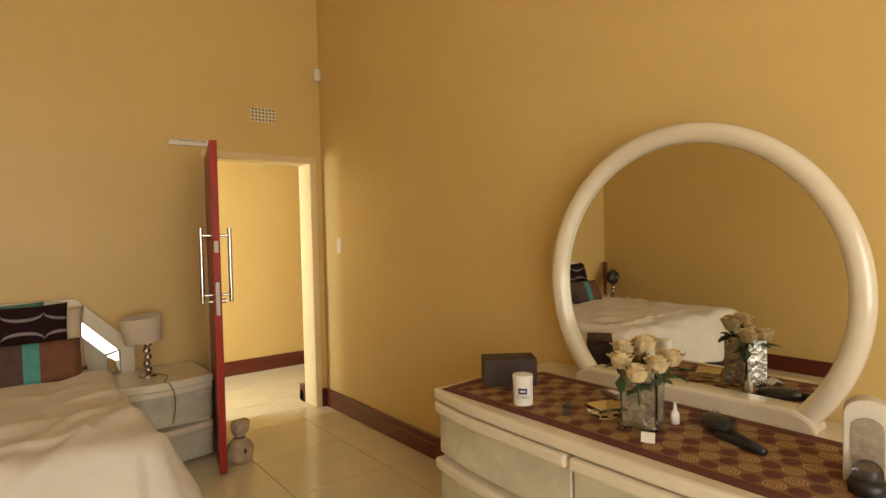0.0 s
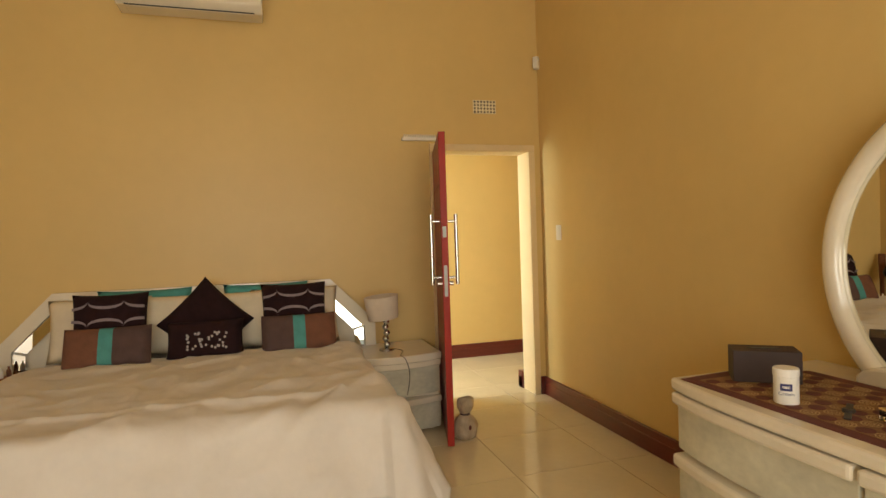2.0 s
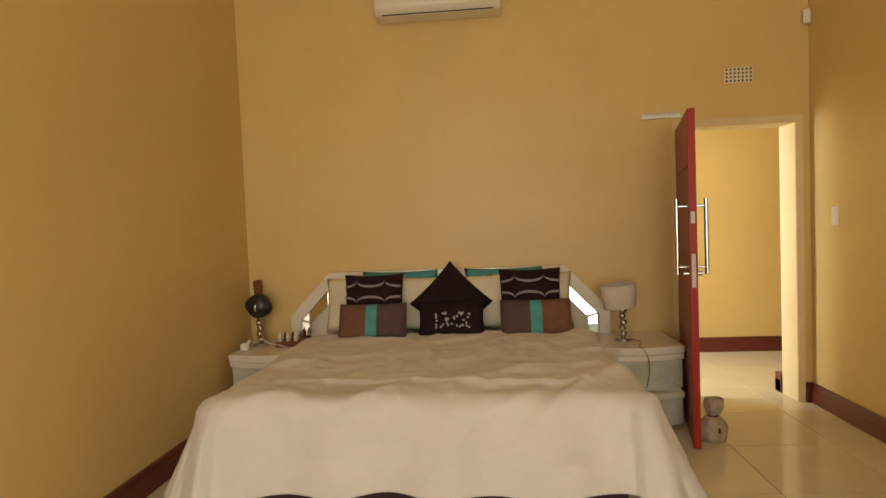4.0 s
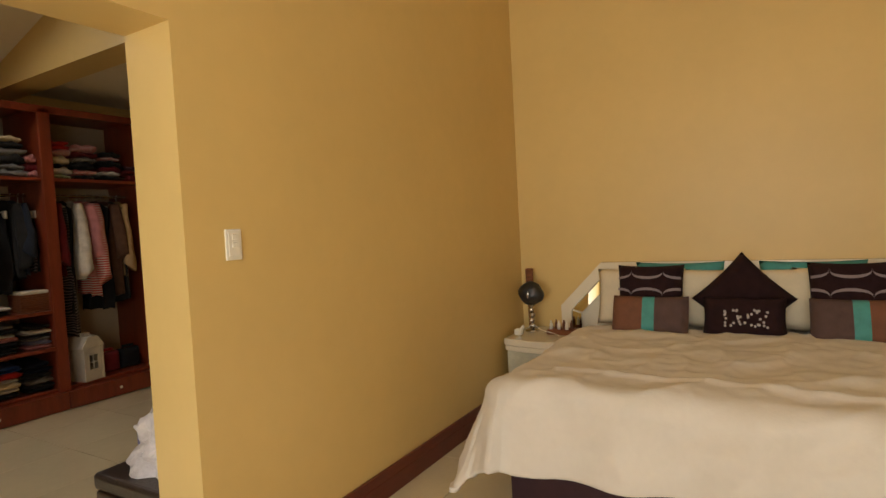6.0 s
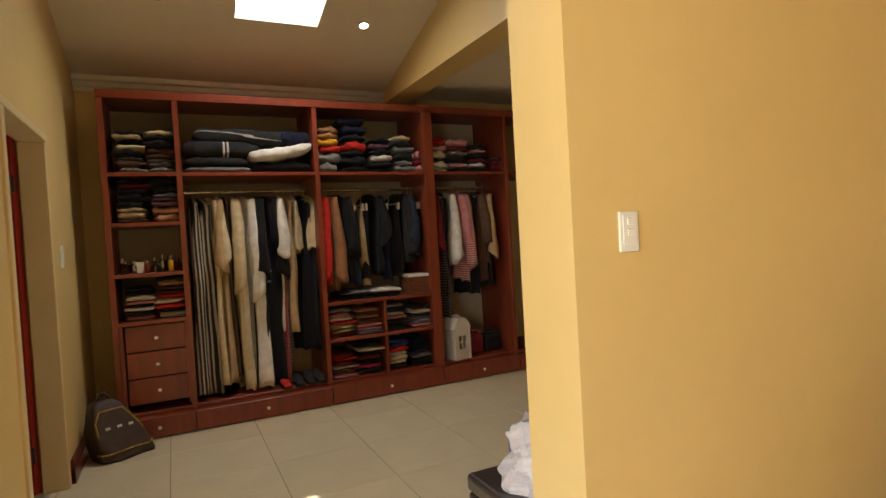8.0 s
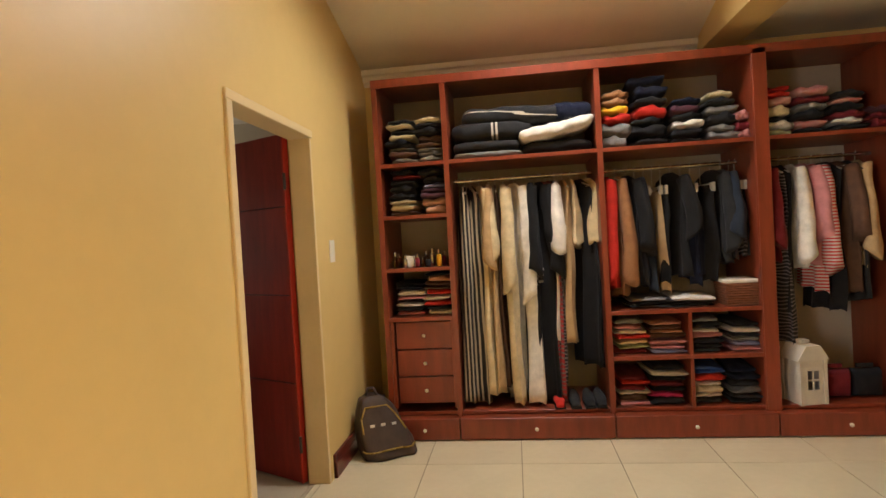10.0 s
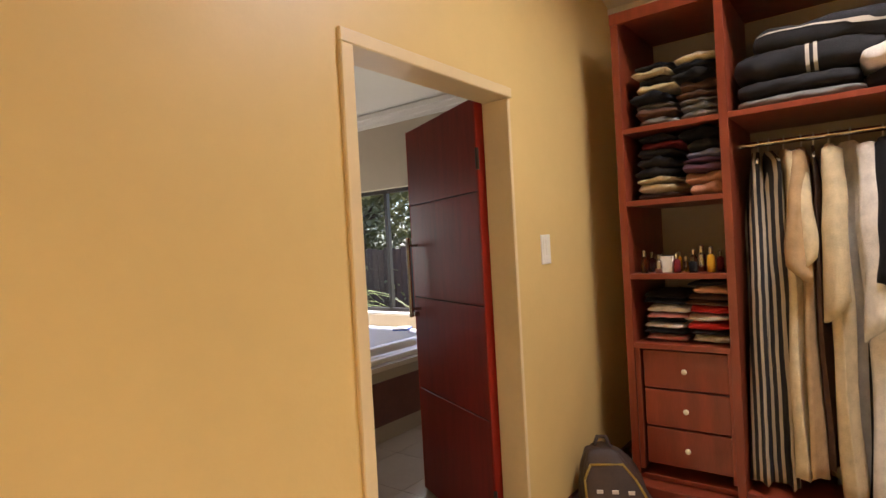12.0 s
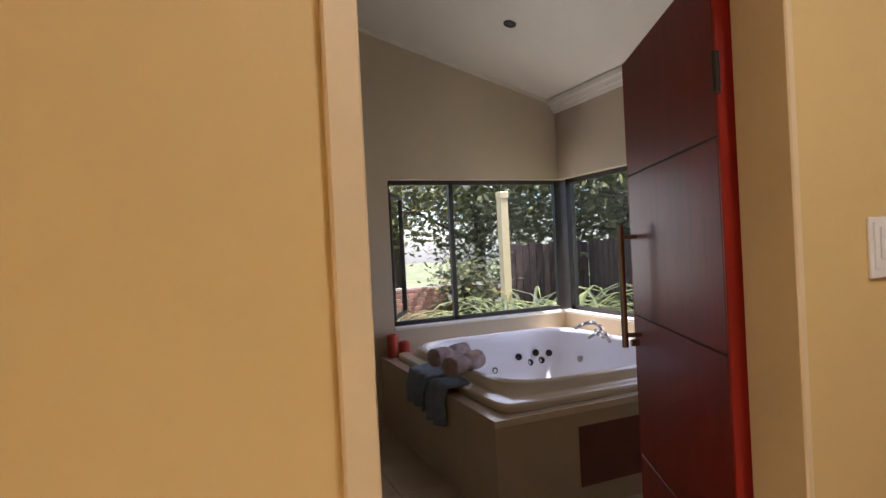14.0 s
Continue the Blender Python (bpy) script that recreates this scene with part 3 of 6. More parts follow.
for x, tilt in ((0.98, 0), (2.2, 0), (1.3, 2), (1.9, -2)):
    cushion("pillow", "ivory cotton bed pillow leaning on the headboard", pose(x, -0.2, 0.84, -12, tilt, 0), 0.6, 0.4, 0.16, PILLOW, "pillows on the bed")
for x in (1.2, 1.98):
    cushion("pillow", "pale turquoise pillow behind the others", pose(x + 0.03, -0.11, 0.868, -6, 0, 0), 0.58, 0.42, 0.09, TEAL, "pillows on the bed")


def patterned_cushion(m):
    c = cushion("patterned_cushion", "dark brown square cushion with pale wavy loops", m, 0.43, 0.43, 0.14, PLUM)
    for z, s in ((0.16, 1), (-0.005, -1), (-0.035, 1), (-0.19, -1)):
        for cx in (-0.21, -0.01, 0.19):
            a0_, a1_ = (math.acos(max(-1, min(1, (e - cx) / 0.098))) for e in (0.2, -0.2))

            def f(u, v):
                t = a0_ + (a1_ - a0_) * u
                x, zz = cx + 0.098 * math.cos(t), z - s * 0.045 * abs(math.sin(t)) ** 0.7 + (v - 0.5) * (0.008 + 0.01 * math.sin(t))
                q = max(0, 1 - (x / 0.215) ** 4) * max(0, 1 - (zz / 0.215) ** 4)
                return x, -0.078 * q ** 0.35 - 0.003, zz
            part("loop", grid(18, 2, f), LOOPS, c, "pale woven loop")
    return c


patterned_cushion(pose(1.08, -0.37, 0.868, -14, 0, 0))
patterned_cushion(pose(2.19, -0.37, 0.874, -14, 0, 0))


def striped_cushion(m, flip):
    c = thing("oblong_cushion", "oblong brown cushion with a turquoise stripe", "cushion", group="cushions on the bed")
    c.matrix_world = m
    w, h, t = 0.47, 0.26, 0.13
    for name, a, b, mt in (("cover_panel", 0, 0.42, BROWN), ("ribbon", 0.42, 0.58, TEAL), ("cover_panel", 0.58, 1, TAUPE)):
        def mk(s, a=a, b=b):
            def f(u, v):
                uu = a + (b - a) * u
                x, z = (uu - 0.5) * 2, (v - 0.5) * 2
                puff = (max(0, 1 - x ** 4) * max(0, 1 - z ** 4)) ** 0.35
                return flip * x * w / 2, s * t / 2 * puff, z * h / 2 * (1 - 0.05 * (1 - x * x) * z ** 4)
            return f
        bm = grid(10, 14, mk(-1))
        join(grid(10, 14, mk(1)), bm)
        part(name, bm, mt, c, smooth=True)
    return c


striped_cushion(pose(1.1, -0.53, 0.765, -22, 0, 0), 1)
striped_cushion(pose(2.21, -0.53, 0.765, -22, 0, 0), -1)
cushion("diamond_cushion", "dark plum fluffy square cushion standing on its corner", pose(1.635, -0.36, 0.86, -14, 45, 0), 0.42, 0.42, 0.13, PLUM)
ec = cushion("embroidered_cushion", "dark oblong cushion with silver floral embroidery", pose(1.64, -0.5, 0.765, -20, 0, 0), 0.46, 0.25, 0.13, PLUM)
rr = random.Random(5)
for i in range(34):
    x, z = 0.0 + rr.uniform(-0.1, 0.13), rr.uniform(-0.07, 0.035)
    bm = ball((x, -0.068, z), 0.0085, (1, 0.4, 1), u=6, v=4)
    part("stitch", bm, SILVERPRINT, ec)


# ---- bedside cabinets ----
def bedside(x0, x1, label):
    w = x1 - x0
    b = thing("bedside_cabinet", label, "bedside cabinet", ((x0 + x1) / 2, 0, 0), "bedside cabinets")
    part("body", box(-w / 2 + 0.02, w / 2 - 0.02, -0.5, -0.03, 0.02, 0.52), LACQUER, b)
    part("plinth", box(-w / 2 + 0.05, w / 2 - 0.05, -0.46, -0.05, 0, 0.02), LACQUER, b)
    def bow(u):
        return -0.53 - 0.06 * math.sin(math.pi * u)
    def outline(grow):
        pts = [(-w / 2, -0.02), (w / 2, -0.02)]
        return pts + [(w / 2 - w * i / 12, bow(i / 12) - grow) for i in range(13)]
    part("top", prism(outline(0.015), "z", 0.51, 0.56, bevel=0.008), LACQUER, b, "ivory lacquered top")
    for z0, z1 in ((0.03, 0.25), (0.275, 0.508)):
        d = part("drawer", prism([(p[0] * 0.97, p[1] + 0.02) for p in outline(0)], "z", z0, z1, bevel=0.004), MARBLE, b, "grey marbled drawer front")
        part("drawer_lip", prism([(p[0] * 0.985, p[1] if p[1] > -0.1 else p[1] - 0.01) for p in outline(0)], "z", z1 - 0.04, z1 + 0.002, bevel=0.01), LACQUER, d, "ivory drawer pull lip")
    return b


bedside(0.06, 0.63, "ivory bedside cabinet with two marbled drawers by the partition wall")
bedside(2.53, 3.17, "ivory bedside cabinet with two marbled drawers by the door")


def lamp_stand(parent):
    part("foot", lathe([(0.055, 0), (0.055, 0.008), (0.02, 0.018)]), CHROME, parent, smooth=True)
    for i in range(5):
        part("bead", ball((0.004 * (-1) ** i, 0, 0.042 + i * 0.042), 0.024), CHROME, parent, smooth=True)
    part("stem", tube((0, 0, 0.01), (0, 0, 0.33), 0.006), CHROME, parent)


lampo = thing("bedside_lamp", "bedside lamp with stacked chrome balls and oval ivory shade", "lamp", (2.82, -0.34, 0.562))
lamp_stand(lampo)
part("shade", lathe([(0.1, 0.23), (0.103, 0.235), (0.118, 0.395), (0.113, 0.398), (0.098, 0.236)]), SHADE, lampo, smooth=True, at=pose(0, 0, 0, 4, -5, 0) @ Matrix.Diagonal((1.05, 0.7, 1, 1)))


def cable(name, pts, r, material, label):
    cu = bpy.data.curves.new(name, "CURVE")
    cu.dimensions, cu.bevel_depth, cu.bevel_resolution = "3D", r, 2
    sp = cu.splines.new("NURBS")
    sp.points.add(len(pts) - 1)
    for q, p in zip(sp.points, pts):
        q.co = (*p, 1)
    sp.use_endpoint_u, sp.order_u = True, 3
    cu.materials.append(material)
    return tagged(new(name, cu), label, "cable")


cable("lamp_cable", [(2.86, -0.32, 0.568), (2.93, -0.4, 0.566), (2.9, -0.5, 0.566), (2.86, -0.58, 0.567), (2.9, -0.615, 0.55), (2.93, -0.615, 0.42), (2.9, -0.61, 0.3)], 0.0025, BLACKPLASTIC, "thin dark lamp cable over the cabinet edge")
cable("charger_cable", [(0.16, -0.3, 0.6), (0.22, -0.36, 0.65), (0.3, -0.4, 0.6), (0.36, -0.34, 0.58), (0.44, -0.4, 0.568)], 0.003, WHITEPLASTIC, "white charger cable on the bedside cabinet")

vl = thing("bedside_lamp", "chrome ball lamp stand with a black tilted cap", "lamp", (0.17, -0.24, 0.562))
lamp_stand(vl)
bm = bmesh.new()
ball((0, 0, 0), 0.092, (1, 0.72, 0.92), bm=bm, u=24, v=16)
for v in bm.verts:
    v.co.x *= 1 + 0.18 * (1 - abs(v.co.z) / 0.09)
    v.co.z *= 1 + 0.12 * (1 - abs(v.co.x) / 0.11)
    v.co += v.co.normalized() * 0.008 * noise.noise(v.co * 25)
part("cap", bm, BLACKPLASTIC, vl, "rounded black cap", smooth=True, at=pose(0, 0, 0.295, 0, 12, 0))
part("cap_clip", ball((0.0, -0.068, 0.29), 0.014, (0.7, 0.5, 2.0)), CHROME, vl, "small silver clip", smooth=True)
sv = thing("wooden_stick", "reddish wooden stick ornament in the corner", "ornament", (0.1, -0.08, 0.562))
part("shaft", lathe([(0.02, 0), (0.022, 0.2), (0.03, 0.36), (0.032, 0.47), (0.02, 0.475)]), WICKER, sv, smooth=True)
jb = thing("trinket_box", "small reddish box with white bottles on top", "box", (0.42, -0.28, 0.562))
part("tray", box(-0.1, 0.1, -0.06, 0.06, 0, 0.035, 0.004), WICKER, jb)
for i in range(6):
    part("bottle", lathe([(0.013, 0.03), (0.013, 0.075), (0.006, 0.085), (0.006, 0.1)], 10, centre=(-0.075 + i * 0.03, -0.02 + 0.03 * (i % 2), 0)), (WHITEPLASTIC, BROWN)[i % 2], jb, smooth=True)
wt = thing("plug_adapter", "white plastic plug adapter on the bedside cabinet", "adapter", (0.13, -0.42, 0.562))
part("body", box(-0.03, 0.03, -0.025, 0.025, 0, 0.05, 0.012), WHITEPLASTIC, wt)
part("prong", tube((0.02, -0.02, 0.03), (0.05, -0.03, 0.075), 0.012), WHITEPLASTIC, wt)

# ---- doorstop ----
SACK = mat("beige_sackcloth", (0.42, 0.32, 0.2), 0.9, var=0.3, scale=14, bump=0.5, bscale=120)
ds = thing("doorstop", "small beige tied sack doorstop on the tiled floor", "doorstop", (3.27, -0.72, 0), turn=20)
ds.scale = (0.88, 0.88, 0.95)


def sack(u, v):
    t = 2 * math.pi * u
    c, w = math.cos(t), math.sin(t)
    prof = ((0.075, 0.0), (0.098, 0.03), (0.1, 0.075), (0.088, 0.12), (0.06, 0.152), (0.034, 0.168))
    k = v * (len(prof) - 1)
    i = min(int(k), len(prof) - 2)
    rad, z = (p + (q - p) * (k - i) for p, q in zip(prof[i], prof[i + 1]))
    p = Vector((c * 1.6, w * 1.6, v * 3))
    rad *= 1 + 0.12 * noise.noise(p) + 0.07 * v * math.sin(t * 9)
    return rad * c, rad * w * 0.85, z


def ruffle(u, v):
    t = 2 * math.pi * u
    rad = 0.032 + 0.034 * math.sin(v * 2.2) * (1 + 0.35 * math.sin(t * 5 + 2 * v))
    return rad * math.cos(t) + 0.016 * v, rad * math.sin(t) * 0.8, 0.168 + 0.1 * v + 0.014 * math.sin(t * 3) * v


part("sack", grid(40, 20, sack, closed_u=True), SACK, ds, smooth=True)
part("ruffle", grid(40, 10, ruffle, closed_u=True), SACK, ds, "gathered cloth top", smooth=True)
part("tie", lathe([(0.036, 0.158), (0.04, 0.165), (0.036, 0.173)], 20), TAUPE, ds, "dark tie", smooth=True)
part("patch", ball((-0.02, -0.084, 0.09), 0.018, (0.7, 0.3, 1)), RUNNER, ds, "small brown patch", smooth=True)

# ---- dresser ----
DY, DL = -3.25, 0.745


def front(y, grow=0.0):
    u = (y - DY) / DL
    return 3.455 + 0.05 * u ** 4 - grow


def top_outline(a, b, grow=0.0, back=4.24, n=14):
    return [(back, a)] + [(front(a + (b - a) * i / n, grow), a + (b - a) * i / n) for i in range(n + 1)] + [(back, b)]


dr = thing("dresser", "ivory lacquered dresser with marbled bow-front drawers", "dresser")
part("top", prism(top_outline(DY - DL, DY + DL, 0.0), "z", 0.755, 0.8, bevel=0.012), LACQUER, dr, "glossy ivory top")
part("body", prism(top_outline(DY - DL + 0.02, DY + DL - 0.02, -0.05), "z", 0.06, 0.756), LACQUER, dr)
part("plinth", prism(top_outline(DY - DL + 0.05, DY + DL - 0.05, -0.09), "z", 0, 0.06), LACQUER, dr)
for a, b in ((DY - DL + 0.012, DY - 0.006), (DY + 0.006, DY + DL - 0.012)):
    for z0, z1 in ((0.07, 0.285), (0.3, 0.515), (0.53, 0.75)):
        d = part("drawer", prism(top_outline(a, b, -0.025, back=3.7), "z", z0, z1 - 0.03, bevel=0.004), MARBLE, dr, "grey-green marbled drawer front")
        part("drawer_lip", prism(top_outline(a, b, 0.006, back=3.7), "z", z1 - 0.045, z1, bevel=0.012), LACQUER, d, "raised ivory drawer lip")

# round mirror
mir = thing("dresser_mirror", "large round mirror in a thick ivory lacquered frame", "mirror", (4.09, -3.275, 1.225))
a0 = math.radians(-47)


def ring(u, v):
    t = a0 + (math.pi - 2 * a0) * u
    k = 2 * math.pi * v
    rc, rw, rd = 0.567, 0.036, 0.03
    r = rc + rw * math.cos(k)
    return -0.0 + rd * math.sin(k) - 0.01, r * math.cos(t), r * math.sin(t)


bm = bmesh.new()
N, K = 90, 14
rows = [[bm.verts.new(ring(i / N, k / K)) for k in range(K)] for i in range(N + 1)]
for i in range(N):
    for k in range(K):
        bm.faces.new((rows[i][k], rows[i][(k + 1) % K], rows[i + 1][(k + 1) % K], rows[i + 1][k]))
bm.faces.new(rows[0])
bm.faces.new(rows[-1][::-1])
part("frame", bm, LACQUER, mir, smooth=True)
pts = [(0.545 * math.cos(a0 + (math.pi - 2 * a0) * i / 60), 0.545 * math.sin(a0 + (math.pi - 2 * a0) * i / 60)) for i in range(61)]
part("mirror_glass", prism(pts, "x", 0.0, 0.012), MIRROR, mir, "clear round mirror glass")
part("base_rail", prism([(-0.46, -0.43), (0.46, -0.43), (0.46, -0.40), (0.43, -0.375), (0.385, -0.36), (-0.385, -0.36), (-0.43, -0.375), (-0.46, -0.40)], "x", -0.05, 0.04, bevel=0.012), LACQUER, mir)

# runner cloth with its printed medallions
rn = thing("table_runner", "brown and gold printed table runner on the dresser", "table runner", (0, 0, 0.8))
part("border", prism([(3.515, DY + 0.70), (3.515, DY - 0.72), (4.03, DY - 0.72), (4.03, DY + 0.60), (3.78, DY + 0.72)], "z", 0.0005, 0.003), RUNNER, rn, "dark brown border")
part("field", prism([(3.56, DY + 0.655), (3.56, DY - 0.68), (3.98, DY - 0.68), (3.98, DY + 0.58), (3.78, DY + 0.66)], "z", 0.003, 0.0042), GOLDCLOTH, rn, "gold printed field")
disc = mesh_of("medallion", lathe([(0.024, 0), (0.024, 0.0012)], 14), RUNNER)
ringm = bmesh.new()
for rad in (0.009, 0.018, 0.027):
    for i in range(12):
        t0, t1 = 2 * math.pi * i / 12, 2 * math.pi * (i + 1) / 12
        ringm.faces.new([ringm.verts.new((r * math.cos(t), r * math.sin(t), 0.001)) for r, t in ((rad, t0), (rad, t1), (rad - 0.004, t1), (rad - 0.004, t0))])
ringm = mesh_of("spiral", ringm, GOLDTHREAD)
for i in range(7):
    for j in range(24):
        x, y = 3.587 + i * 0.06, DY - 0.65 + j * 0.055 + (0.027 if i % 2 else 0)
        if y > DY + 0.62 or (x > 3.97):
            continue
        o = new("medallion" if (i + j) % 2 else "spiral", disc if (i + j) % 2 else ringm)
        o.parent = rn
        o.matrix_basis = pose(x, y, 0.0044)

tb = thing("tissue_box", "dark brown leather-look tissue box on the dresser", "tissue box", (3.775, -2.68, 0.804), turn=-36)
part("box", box(-0.11, 0.11, -0.06, 0.06, 0, 0.115, 0.004), DARKBOX, tb)
# Flat black ellipse on the closed top, for the shade in the opening.
part("slot", lathe([(0.055, 0), (0.055, 0.003)], 20), BLACKPLASTIC, tb, at=pose(0, 0, 0.1145) @ Matrix.Diagonal((1, 0.25, 1, 1)))

NAVY = mat("navy_label", (0.03, 0.03, 0.12), 0.5, var=0.05)
jar = thing("cream_jar", "white plastic jar of cream with a blue label", "jar", (3.61, -2.92, 0.805))
jar.scale = (0.8, 0.8, 0.74)
part("body", lathe([(0.043, 0), (0.045, 0.004), (0.045, 0.115), (0.043, 0.118)]), WHITEPLASTIC, jar, smooth=False)
part("lid", lathe([(0.047, 0.118), (0.047, 0.146), (0.044, 0.15)]), WHITEPLASTIC, jar, "white screw lid")


def on_jar(u, v, w, h, z):
    t = math.radians(222) + (u - 0.5) * w / 0.045
    return 0.0457 * math.cos(t), 0.0457 * math.sin(t), z + (v - 0.5) * h


part("label_patch", grid(8, 2, lambda u, v: on_jar(u, v, 0.042, 0.03, 0.075)), NAVY, jar, "navy label patch")
part("label_bar", grid(6, 2, lambda u, v: on_jar(u, v, 0.026, 0.01, 0.075)), WHITEPLASTIC, jar)
fc = bpy.data.curves.new("label_text", "FONT")
fc.body, fc.size, fc.align_x, fc.extrude = "Cream", 0.02, "CENTER", 0.0003
fc.materials.append(NAVY)
ft = new("label_text", fc)
ft.parent = jar
ft.matrix_basis = pose(0.0462 * math.cos(math.radians(222)), 0.0462 * math.sin(math.radians(222)), 0.042, 90, 0, 222 + 90)

vase = thing("glass_vase", "square clear glass vase holding cream roses", "vase", (3.72, -3.345, 0.805), turn=20)
SILVER = mat("silver_leaf_glass", (0.42, 0.4, 0.36), 0.22, 0.85, var=0.7, scale=25, bump=0.8, bscale=40)
part("glass", box(-0.055, 0.055, -0.055, 0.055, 0, 0.2, 0.006), CLEAR, vase)
for k in range(4):
    part("silver_panel", box(-0.05, 0.05, -0.0585, -0.056, 0.012, 0.197, 0.001, 1), SILVER, vase, "crackled silver panel", at=pose(0, 0, 0, 0, 0, 90 * k))
rr = random.Random(3)


def rose(flower, c, r):
    for ringi, (k, rad, tilt) in enumerate(((5, 0.25, 1.0), (7, 0.5, 0.85), (9, 0.78, 0.55))):
        for i in range(k):
            t = 2 * math.pi * (i + 0.4 * ringi) / k + rr.uniform(-0.2, 0.2)
            o = Vector((math.cos(t), math.sin(t), 0))
            s = Vector((-math.sin(t), math.cos(t), 0))
            rows, bm = [], bmesh.new()
            for j in range(4):
                q = j / 3
                rows.append([bm.verts.new(Vector(c) + o * r * (0.15 + rad * (0.3 + 0.7 * q * (1.05 if j < 3 else 1.2))) + s * w * r * 0.5 * math.sin(math.pi * min(0.92, 0.25 + q * 0.6)) - o * abs(w) * r * 0.12 + Vector((0, 0, r * (-0.5 + (0.75 + tilt * 0.5) * q - (0.12 if j == 3 else 0))))) for w in (-1, -0.4, 0.4, 1)])
            for a, b in zip(rows, rows[1:]):
                for i2 in range(3):
                    bm.faces.new((a[i2], a[i2 + 1], b[i2 + 1], b[i2]))
            part("petal", bm, PETAL, flower, smooth=True)


for i, (x, y, z) in enumerate((a, b, c - 0.06) for a, b, c in ((-0.07, 0.03, 0.275), (0.0, -0.055, 0.265), (0.05, 0.03, 0.3), (-0.01, 0.06, 0.3), (0.09, -0.05, 0.27), (0.02, 0.0, 0.32), (-0.09, -0.04, 0.25))):
    f = thing("rose", "cream artificial rose in the glass vase", "flower", (3.72, -3.345, 0.81), "roses in the vase")
    rose(f, (x, y, z), 0.046)
    part("stem", tube((x * 0.3, y * 0.3, 0.02), (x, y, z - 0.02), 0.003, seg=6), LEAF, f)
    for k in range(3):
        t = rr.uniform(0, 6.28)
        d = Vector((math.cos(t), math.sin(t), rr.uniform(-0.7, 0.2)))
        s = d.cross(Vector((0, 0, 1))).normalized()
        p0 = Vector((x, y, z - 0.045))
        bm = bmesh.new()
        mid = p0 + d * 0.04
        vs = [bm.verts.new(p) for p in (p0, mid + s * 0.018, p0 + d * 0.08 - Vector((0, 0, 0.01)), mid - s * 0.018, mid + Vector((0, 0, 0.006)))]
        for q in ((0, 1, 4), (1, 2, 4), (2, 3, 4), (3, 0, 4)):
            bm.faces.new([vs[k2] for k2 in q])
        part("leaf", bm, LEAF, f)

gb = thing("glass_trinket_box", "small mirrored trinket box on the runner", "box", (3.73, -3.2, 0.805), turn=-20)
part("body", box(-0.05, 0.05, -0.045, 0.045, 0, 0.03, 0.002, 1), CLEAR, gb)
part("lid", box(-0.052, 0.052, -0.047, 0.047, 0.03, 0.036, 0.002, 1), MIRROR, gb, "mirrored lid")
rc = thing("remote_control", "small grey remote control by the mirror", "remote", (3.93, -3.09, 0.805), turn=70)
part("body", box(-0.055, 0.055, -0.022, 0.022, 0, 0.018, 0.006), STONE, rc)
part("keypad", box(-0.035, 0.02, -0.014, 0.014, 0.018, 0.02), WHITEPLASTIC, rc)
wa = thing("wrist_watch", "dark strap wrist watch lying flat", "watch", (3.69, -3.06, 0.805), turn=35)
part("strap", box(-0.085, 0.085, -0.009, 0.009, 0, 0.004, 0.001, 1), BLACKPLASTIC, wa)
part("case", lathe([(0.017, 0), (0.017, 0.009), (0.014, 0.011)]), BLACKMETAL, wa)
hbush = thing("hair_brush", "black paddle hair brush lying on the runner", "hair brush", (3.86, -3.52, 0.805), turn=-125)
part("head", ball((0, 0, 0.025), 0.07, (1.1, 0.6, 0.33)), BLACKPLASTIC, hbush, smooth=True)
part("handle", tube((0.06, 0, 0.02), (0.22, 0.01, 0.016), 0.014, 0.011), BLACKPLASTIC, hbush, smooth=True)
rr = random.Random(8)
bm = bmesh.new()
for i in range(60):
    t, r = rr.uniform(0, 6.28), rr.uniform(0.2, 1)
    x, y = 0.07 * r * math.cos(t), 0.036 * r * math.sin(t)
    tube((x, y, 0.03), (x * 1.15, y * 1.2, 0.046), 0.0012, seg=4, bm=bm)
part("bristles", bm, BLACKPLASTIC, hbush)
hb2 = thing("hair_clip", "black hair dryer comb beside the brush", "comb", (3.78, -3.62, 0.805), turn=-110)
part("body", box(-0.08, 0.08, -0.012, 0.012, 0, 0.02, 0.006), BLACKPLASTIC, hb2)
bt = thing("small_bottle", "small white dropper bottle by the vase", "bottle", (3.82, -3.40, 0.805))
part("body", lathe([(0.014, 0), (0.014, 0.035), (0.006, 0.045)]), WHITEPLASTIC, bt, smooth=True)
part("cap", lathe([(0.007, 0.045), (0.004, 0.07)]), WHITEPLASTIC, bt)
tg = thing("folded_tag", "small white folded paper tag", "paper tag", (3.63, -3.42, 0.805), turn=30)
part("card", prism([(-0.03, 0), (0, 0.022), (0.03, 0.004), (0.028, 0.0), (0, 0.016), (-0.026, 0)], "y", -0.02, 0.02), WHITEPLASTIC, tg)
pf = thing("perfume_stand", "pale carved stone photo stand with arched top", "ornament", (3.78, -3.93, 0.805), turn=15)
arch = [(-0.05, 0), (0.05, 0), (0.05, 0.17)] + [(0.05 * math.cos(math.pi * i / 8), 0.17 + 0.04 * math.sin(math.pi * i / 8)) for i in range(1, 8)] + [(-0.05, 0.17)]
part("arch", prism(arch, "x", -0.03, 0.03, bevel=0.004), LANTERN, pf)
part("niche", prism([(p[0] * 0.65, 0.02 + p[1] * 0.7) for p in arch], "x", -0.034, -0.0305), STONE, pf)
part("globe_base", lathe([(0.04, 0), (0.042, 0.02), (0.034, 0.035)], centre=(-0.075, 0, 0)), BLACKPLASTIC, pf, "dark round base", smooth=True)
